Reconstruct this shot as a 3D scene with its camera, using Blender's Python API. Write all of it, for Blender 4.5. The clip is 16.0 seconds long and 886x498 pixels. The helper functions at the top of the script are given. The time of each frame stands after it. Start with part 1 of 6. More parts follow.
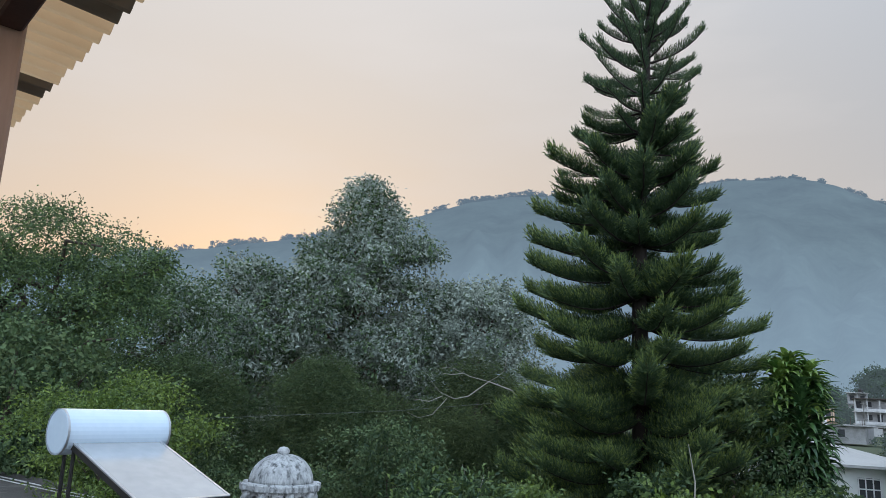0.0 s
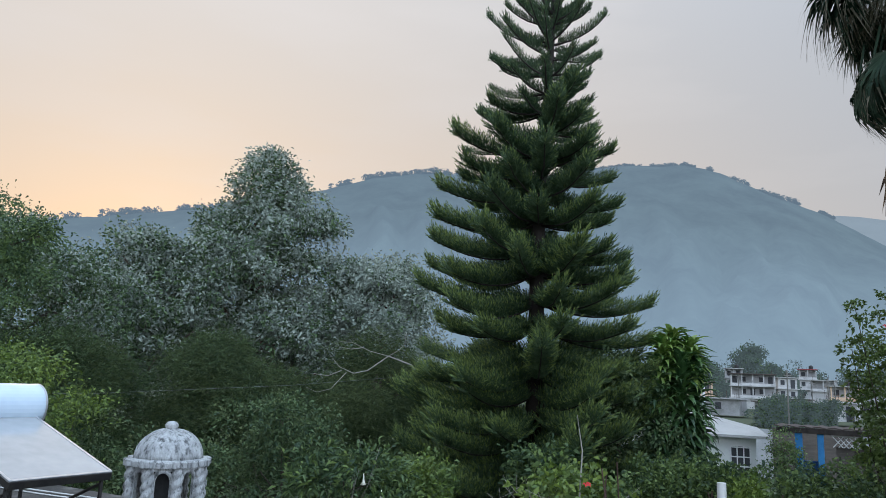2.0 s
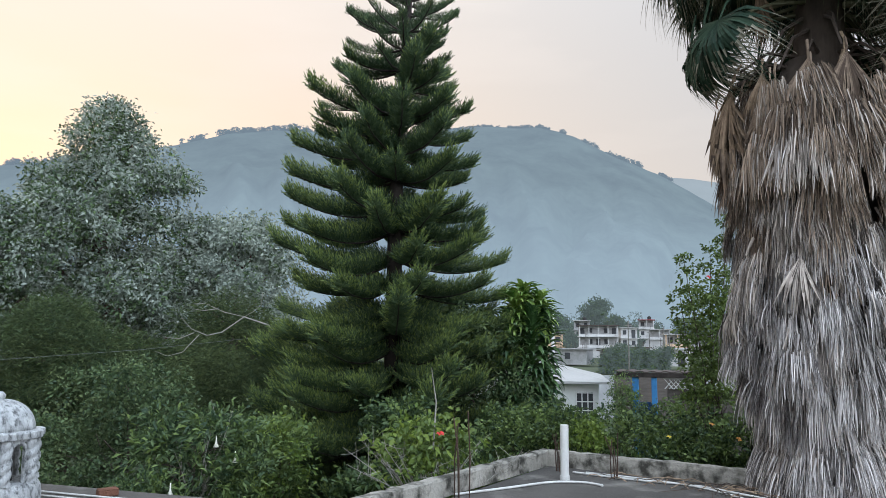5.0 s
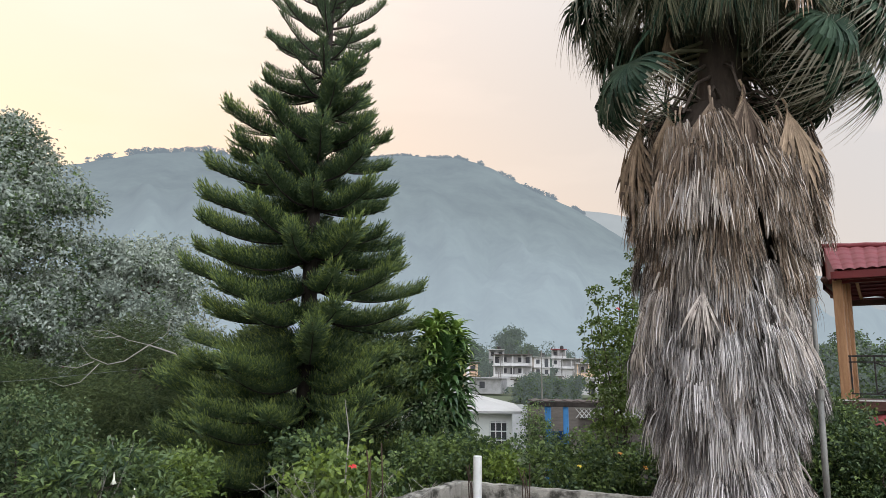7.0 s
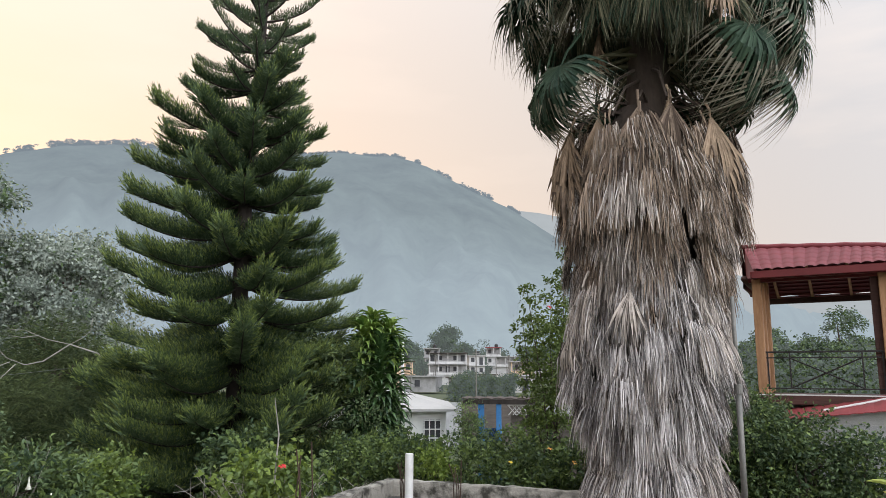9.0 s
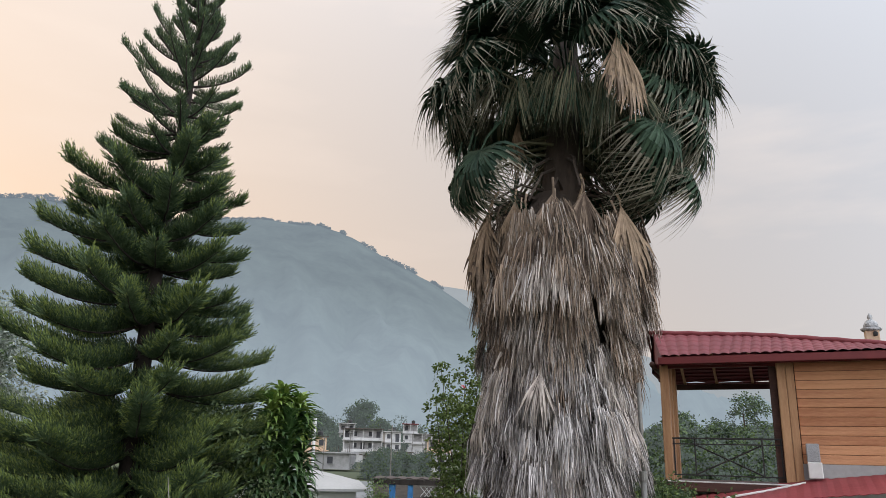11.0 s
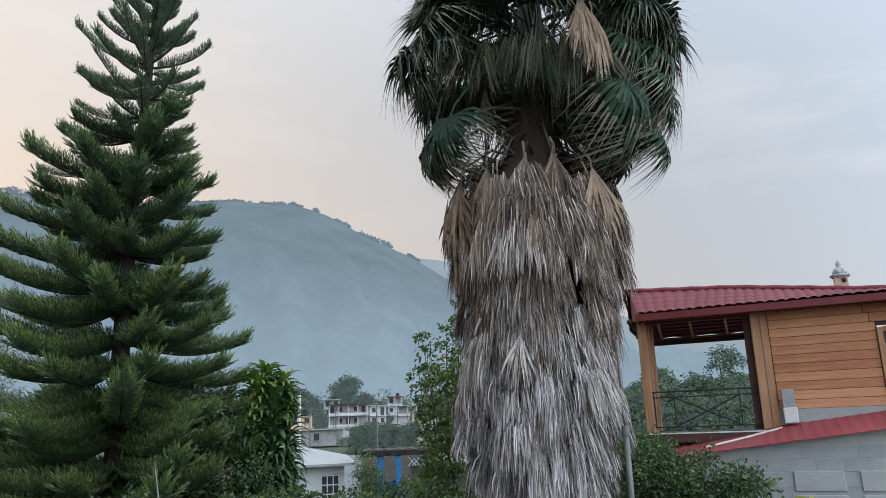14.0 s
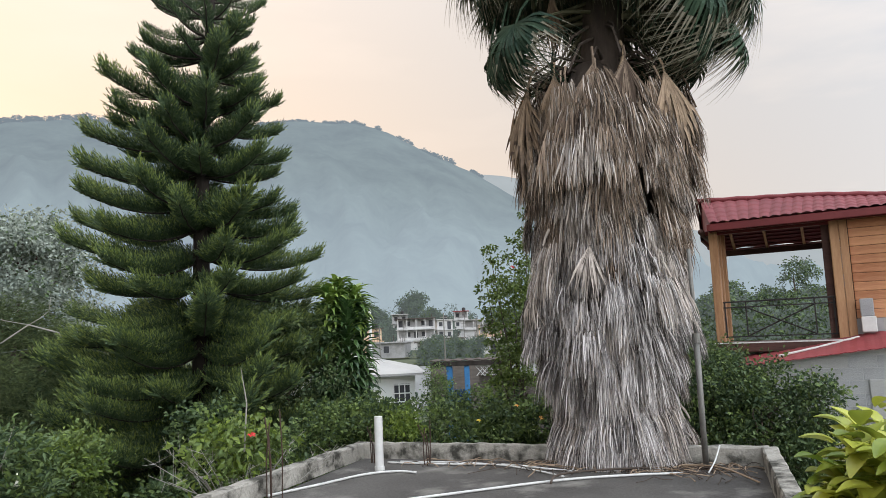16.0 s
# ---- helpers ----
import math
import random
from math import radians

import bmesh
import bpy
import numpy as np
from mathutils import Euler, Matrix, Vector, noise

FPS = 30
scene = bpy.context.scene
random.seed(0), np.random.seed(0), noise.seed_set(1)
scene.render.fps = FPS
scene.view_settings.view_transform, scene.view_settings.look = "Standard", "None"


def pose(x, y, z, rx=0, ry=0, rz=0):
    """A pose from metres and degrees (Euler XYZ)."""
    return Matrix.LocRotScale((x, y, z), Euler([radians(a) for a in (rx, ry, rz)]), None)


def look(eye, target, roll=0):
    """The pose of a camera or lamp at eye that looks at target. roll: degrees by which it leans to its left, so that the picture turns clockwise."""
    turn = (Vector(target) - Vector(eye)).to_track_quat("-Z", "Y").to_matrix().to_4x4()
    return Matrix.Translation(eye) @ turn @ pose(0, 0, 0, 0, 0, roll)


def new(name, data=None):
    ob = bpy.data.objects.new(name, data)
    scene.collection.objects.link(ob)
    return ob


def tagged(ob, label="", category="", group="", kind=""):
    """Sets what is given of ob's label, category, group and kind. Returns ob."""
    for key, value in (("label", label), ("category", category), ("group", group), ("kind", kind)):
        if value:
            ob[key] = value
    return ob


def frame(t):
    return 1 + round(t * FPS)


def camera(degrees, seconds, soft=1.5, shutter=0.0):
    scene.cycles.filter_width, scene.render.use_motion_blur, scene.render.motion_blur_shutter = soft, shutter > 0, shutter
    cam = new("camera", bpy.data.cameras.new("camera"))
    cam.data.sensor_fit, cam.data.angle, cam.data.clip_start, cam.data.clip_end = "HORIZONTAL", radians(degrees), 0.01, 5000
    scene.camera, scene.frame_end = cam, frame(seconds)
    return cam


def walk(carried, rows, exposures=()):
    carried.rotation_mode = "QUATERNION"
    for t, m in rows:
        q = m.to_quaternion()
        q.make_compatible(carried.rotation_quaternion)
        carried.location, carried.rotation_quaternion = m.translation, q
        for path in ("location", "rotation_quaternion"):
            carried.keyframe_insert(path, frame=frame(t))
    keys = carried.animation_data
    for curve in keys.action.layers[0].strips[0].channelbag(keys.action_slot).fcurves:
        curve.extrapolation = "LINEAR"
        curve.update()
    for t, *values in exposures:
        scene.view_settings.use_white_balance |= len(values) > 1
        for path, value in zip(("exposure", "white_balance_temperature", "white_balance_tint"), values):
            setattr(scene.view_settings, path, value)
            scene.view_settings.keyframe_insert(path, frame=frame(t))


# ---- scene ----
cam = camera(62.64, 16.0, soft=0.8)
# t, x, y, z, yaw, pitch, roll: a person turning slowly on an upper balcony, phone at eye level (z = 0)
ROWS = [
    (0.0, -0.162, 0.003, 0.027, -0.53, 11.88, -2.42),
    (0.5, -0.156, 0.015, 0.021, -2.39, 11.75, -2.50),
    (1.0, -0.136, 0.022, 0.018, -4.40, 11.58, -2.57),
    (1.5, -0.120, 0.021, 0.019, -6.40, 11.18, -2.55),
    (2.0, -0.113, 0.042, -0.001, -8.20, 10.33, -2.32),
    (2.5, -0.109, 0.053, -0.025, -9.92, 9.21, -1.89),
    (3.0, -0.088, 0.063, -0.034, -11.67, 8.12, -1.34),
    (3.5, -0.063, 0.056, -0.042, -13.42, 7.35, -0.96),
    (4.0, -0.050, 0.044, -0.038, -15.27, 6.98, -0.80),
    (6.5, -0.013, 0.032, -0.021, -23.97, 9.04, -0.31),
    (7.0, -0.021, 0.041, -0.009, -25.47, 9.65, -0.50),
    (7.5, -0.007, 0.030, -0.012, -26.78, 9.80, -0.56),
    (8.0, 0.005, 0.042, -0.021, -28.12, 9.45, -0.38),
    (10.5, 0.083, -0.008, -0.009, -34.94, 12.65, -0.92),
    (11.0, 0.114, -0.011, 0.033, -36.90, 15.43, -1.26),
    (11.5, 0.106, -0.028, 0.074, -38.84, 18.18, -1.33),
    (12.0, 0.109, -0.033, 0.106, -40.31, 19.96, -1.14),
    (12.5, 0.102, -0.037, 0.080, -41.01, 20.39, -0.63),
    (13.0, 0.099, -0.042, 0.077, -40.75, 19.06, 0.36),
    (13.5, 0.115, -0.024, 0.036, -39.64, 16.39, 1.38),
    (14.0, 0.121, -0.008, -0.000, -38.02, 13.19, 2.25),
    (14.5, 0.099, -0.002, -0.041, -36.46, 10.23, 2.70),
    (15.0, 0.072, -0.004, -0.072, -35.10, 8.09, 2.72),
    (15.5, 0.055, -0.004, -0.078, -34.00, 6.99, 2.57),
    (16.0, 0.049, -0.008, -0.061, -32.91, 6.82, 2.39),
]
EXPOSURES = [(0.0, -0.26, 6600, 10), (2.0, -0.22, 6500, 10), (3.5, -0.02, 6400, 8), (4.2, 0.07, 6500, 9), (6.4, 0.29, 8000, 16), (8.2, 0.29, 8000, 16), (10.5, 0.2, 8300, 19), (12.0, -0.34, 6800, 11), (13.0, -0.34, 6800, 11), (14.0, -0.02, 6900, 11), (14.5, 0.12, 6950, 11), (15.3, 0.28, 7900, 15), (16.0, 0.30, 8000, 15)]
walk(cam, [(t, pose(x, y, z, 90 + pitch, roll, yaw)) for t, x, y, z, yaw, pitch, roll in ROWS], EXPOSURES)

# ---- world and light ----
GLOW = Vector((math.sin(radians(-14)), math.cos(radians(-14)), 0.0))     # where the sun went down, behind the hills


def build_world():
    world = bpy.data.worlds.new("dusk_sky")
    scene.world = world
    world.use_nodes = True
    nt = world.node_tree
    nt.nodes.clear()
    N, L = nt.nodes.new, nt.links.new

    def math_node(op, a, b=None, clamp=False):
        n = N("ShaderNodeMath")
        n.operation, n.use_clamp = op, clamp
        for i, v in enumerate((a, b)):
            if v is None:
                continue
            if isinstance(v, (int, float)):
                n.inputs[i].default_value = v
            else:
                L(v, n.inputs[i])
        return n.outputs[0]

    def mix(fac, a, b):
        n = N("ShaderNodeMix")
        n.data_type = "RGBA"
        for sock, v in ((n.inputs[0], fac), (n.inputs[6], a), (n.inputs[7], b)):
            if isinstance(v, tuple):
                sock.default_value = (*v, 1)
            elif isinstance(v, (int, float)):
                sock.default_value = v
            else:
                L(v, sock)
        return n.outputs[2]

    co = N("ShaderNodeTexCoord").outputs["Generated"]
    sep = N("ShaderNodeSeparateXYZ")
    L(co, sep.inputs[0])
    z = math_node("MAXIMUM", sep.outputs[2], 0.0)
    dot = N("ShaderNodeVectorMath")
    dot.operation = "DOT_PRODUCT"
    L(co, dot.inputs[0])
    dot.inputs[1].default_value = GLOW
    near = math_node("MULTIPLY_ADD", dot.outputs["Value"], 0.5)          # 1 towards the glow, 0 away from it
    near.node.inputs[2].default_value = 0.5
    glow = math_node("POWER", near, 7.0)
    wide = math_node("POWER", near, 4.0)
    low = math_node("POWER", math_node("SUBTRACT", 1.0, z), 4.6)
    hug = math_node("MULTIPLY", glow, low, True)
    haze = mix(wide, (0.40, 0.465, 0.555), (0.86, 0.78, 0.69))
    high = math_node("POWER", z, 0.9)
    haze = mix(math_node("MULTIPLY", high, 0.85, True), haze, mix(wide, (0.31, 0.455, 0.65), (0.79, 0.785, 0.81)))
    haze = mix(math_node("MULTIPLY", hug, 1.75, True), haze, (0.90, 0.64, 0.44))
    # thin streaks of cirrus
    mp = N("ShaderNodeMapping")
    mp.inputs["Scale"].default_value = (1.6, 1.6, 6.5)
    mp.inputs["Rotation"].default_value = (0.25, 0.2, 0.4)
    L(co, mp.inputs[0])
    tex = N("ShaderNodeTexNoise")
    tex.inputs["Scale"].default_value, tex.inputs["Detail"].default_value, tex.inputs["Roughness"].default_value = 1.5, 5, 0.52
    L(mp.outputs[0], tex.inputs[0])
    ramp = N("ShaderNodeValToRGB")
    ramp.color_ramp.elements[0].position, ramp.color_ramp.elements[1].position = 0.50, 0.78
    L(tex.outputs[0], ramp.inputs[0])
    haze = mix(math_node("MULTIPLY", ramp.outputs[0], 0.38), haze, (0.80, 0.78, 0.79))
    sky = N("ShaderNodeTexSky")
    sky.sky_type, sky.sun_disc = "NISHITA", False
    sky.sun_elevation, sky.sun_rotation = radians(5), radians(-14)
    sky.air_density, sky.dust_density, sky.ozone_density = 1.2, 4.0, 1.5
    b1, b2, add, out = N("ShaderNodeBackground"), N("ShaderNodeBackground"), N("ShaderNodeAddShader"), N("ShaderNodeOutputWorld")
    L(sky.outputs[0], b1.inputs[0])
    b1.inputs[1].default_value = 0.012
    L(haze, b2.inputs[0])
    # added fill: sky raised overhead and away from the west to brighten the foreground
    away = math_node("POWER", math_node("SUBTRACT", 1.0, near), 4.0)
    bright = math_node("ADD", math_node("MULTIPLY", away, 8.0), math_node("MULTIPLY", math_node("POWER", z, 4.0), 3.0))
    L(math_node("ADD", bright, 0.98), b2.inputs[1])
    L(b1.outputs[0], add.inputs[0]), L(b2.outputs[0], add.inputs[1]), L(add.outputs[0], out.inputs[0])


build_world()
sun = new("sun", bpy.data.lights.new("sun", "SUN"))
sun.data.energy, sun.data.angle, sun.data.color = 0.5, radians(25), (1.0, 0.80, 0.62)
sun.matrix_world = look(GLOW * 50 + Vector((0, 0, 14)), (0, 0, 0))

# ---- materials ----
def mat(name, low, high, rough=0.8, scale=6.0, bump=0.3, fine=40.0, metal=0.0, island=0.0, spots=None, spot_at=(0.55, 0.7), stretch=(1, 1, 1),
        thin=0.0, spec=0.3, coat=0.0, obj=0.0, spot_scale=None):
    """A surface of two colours mixed by coarse and fine noise, with relief; spots: stains of a third colour; island/obj: how far single pieces differ."""
    m = bpy.data.materials.new(name)
    m.use_nodes = True
    nt = m.node_tree
    N, L = nt.nodes.new, nt.links.new
    bsdf = nt.nodes["Principled BSDF"]
    tc = N("ShaderNodeTexCoord")
    mp = N("ShaderNodeMapping")
    mp.inputs["Scale"].default_value = stretch
    L(tc.outputs["Object"], mp.inputs[0])

    def noise_tex(s, detail=4.0):
        n = N("ShaderNodeTexNoise")
        n.inputs["Scale"].default_value, n.inputs["Detail"].default_value, n.inputs["Roughness"].default_value = s, detail, 0.6
        L(mp.outputs[0], n.inputs[0])
        return n.outputs[0]

    coarse, grain = noise_tex(scale), noise_tex(fine, 3.0)
    blend = N("ShaderNodeMath")
    blend.operation = "MULTIPLY_ADD"
    L(coarse, blend.inputs[0])
    blend.inputs[1].default_value = 1.5
    off = N("ShaderNodeMath")
    off.operation = "MULTIPLY_ADD"
    L(grain, off.inputs[0])
    off.inputs[1].default_value, off.inputs[2].default_value = 0.7, -0.6
    L(off.outputs[0], blend.inputs[2])
    last = blend.outputs[0]
    for amount, node, sock in ((island, "ShaderNodeNewGeometry", "Random Per Island"), (obj, "ShaderNodeObjectInfo", "Random")):
        if amount:
            g = N(node)
            a = N("ShaderNodeMath")
            a.operation = "MULTIPLY_ADD"
            L(g.outputs[sock], a.inputs[0])
            a.inputs[1].default_value = amount
            b = N("ShaderNodeMath")
            b.operation = "SUBTRACT"
            L(last, b.inputs[0])
            b.inputs[1].default_value = amount / 2
            L(b.outputs[0], a.inputs[2])
            last = a.outputs[0]
    cl = N("ShaderNodeClamp")
    L(last, cl.inputs[0])
    mx = N("ShaderNodeMix")
    mx.data_type = "RGBA"
    L(cl.outputs[0], mx.inputs[0])
    mx.inputs[6].default_value, mx.inputs[7].default_value = (*low, 1), (*high, 1)
    colour = mx.outputs[2]
    if spots:
        st = noise_tex(spot_scale or scale * 0.6, 6.0)
        rp = N("ShaderNodeMapRange")
        rp.inputs[1].default_value, rp.inputs[2].default_value = spot_at
        L(st, rp.inputs[0])
        m2 = N("ShaderNodeMix")
        m2.data_type = "RGBA"
        L(rp.outputs[0], m2.inputs[0])
        L(colour, m2.inputs[6])
        m2.inputs[7].default_value = (*spots, 1)
        colour = m2.outputs[2]
    L(colour, bsdf.inputs["Base Color"])
    bsdf.inputs["Roughness"].default_value, bsdf.inputs["Metallic"].default_value = rough, metal
    bsdf.inputs["Specular IOR Level"].default_value, bsdf.inputs["Coat Weight"].default_value = spec, coat
    if bump:
        bp = N("ShaderNodeBump")
        bp.inputs["Strength"].default_value, bp.inputs["Distance"].default_value = bump, 0.02
        L(blend.outputs[0], bp.inputs["Height"])
        L(bp.outputs[0], bsdf.inputs["Normal"])
    if thin:
        tr, ms = N("ShaderNodeBsdfTranslucent"), N("ShaderNodeMixShader")
        L(colour, tr.inputs[0])
        ms.inputs[0].default_value = thin
        L(bsdf.outputs[0], ms.inputs[1]), L(tr.outputs[0], ms.inputs[2])
        L(ms.outputs[0], nt.nodes["Material Output"].inputs[0])
    return m


def haze_glow_mat(name, low, high, air, amount, thick=0.0, scale=0.012, fine=0.07):
    """Far slopes and valley trees: dull foliage plus emission that stands in for lit evening haze; thick: how much more
    of it lies in the valley.
    """
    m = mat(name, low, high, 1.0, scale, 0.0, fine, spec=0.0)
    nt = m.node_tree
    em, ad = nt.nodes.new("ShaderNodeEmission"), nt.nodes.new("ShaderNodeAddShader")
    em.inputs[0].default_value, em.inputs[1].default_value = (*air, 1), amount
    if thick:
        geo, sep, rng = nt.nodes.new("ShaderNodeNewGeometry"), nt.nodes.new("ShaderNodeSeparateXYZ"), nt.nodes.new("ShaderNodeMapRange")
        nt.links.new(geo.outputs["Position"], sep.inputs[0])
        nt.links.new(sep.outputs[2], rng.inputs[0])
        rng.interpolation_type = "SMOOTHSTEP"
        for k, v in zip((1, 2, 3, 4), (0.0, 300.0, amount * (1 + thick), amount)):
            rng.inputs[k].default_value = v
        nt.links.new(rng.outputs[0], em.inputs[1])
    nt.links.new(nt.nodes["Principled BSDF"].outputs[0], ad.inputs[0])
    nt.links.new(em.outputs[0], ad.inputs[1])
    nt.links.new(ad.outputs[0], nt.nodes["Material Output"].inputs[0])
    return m


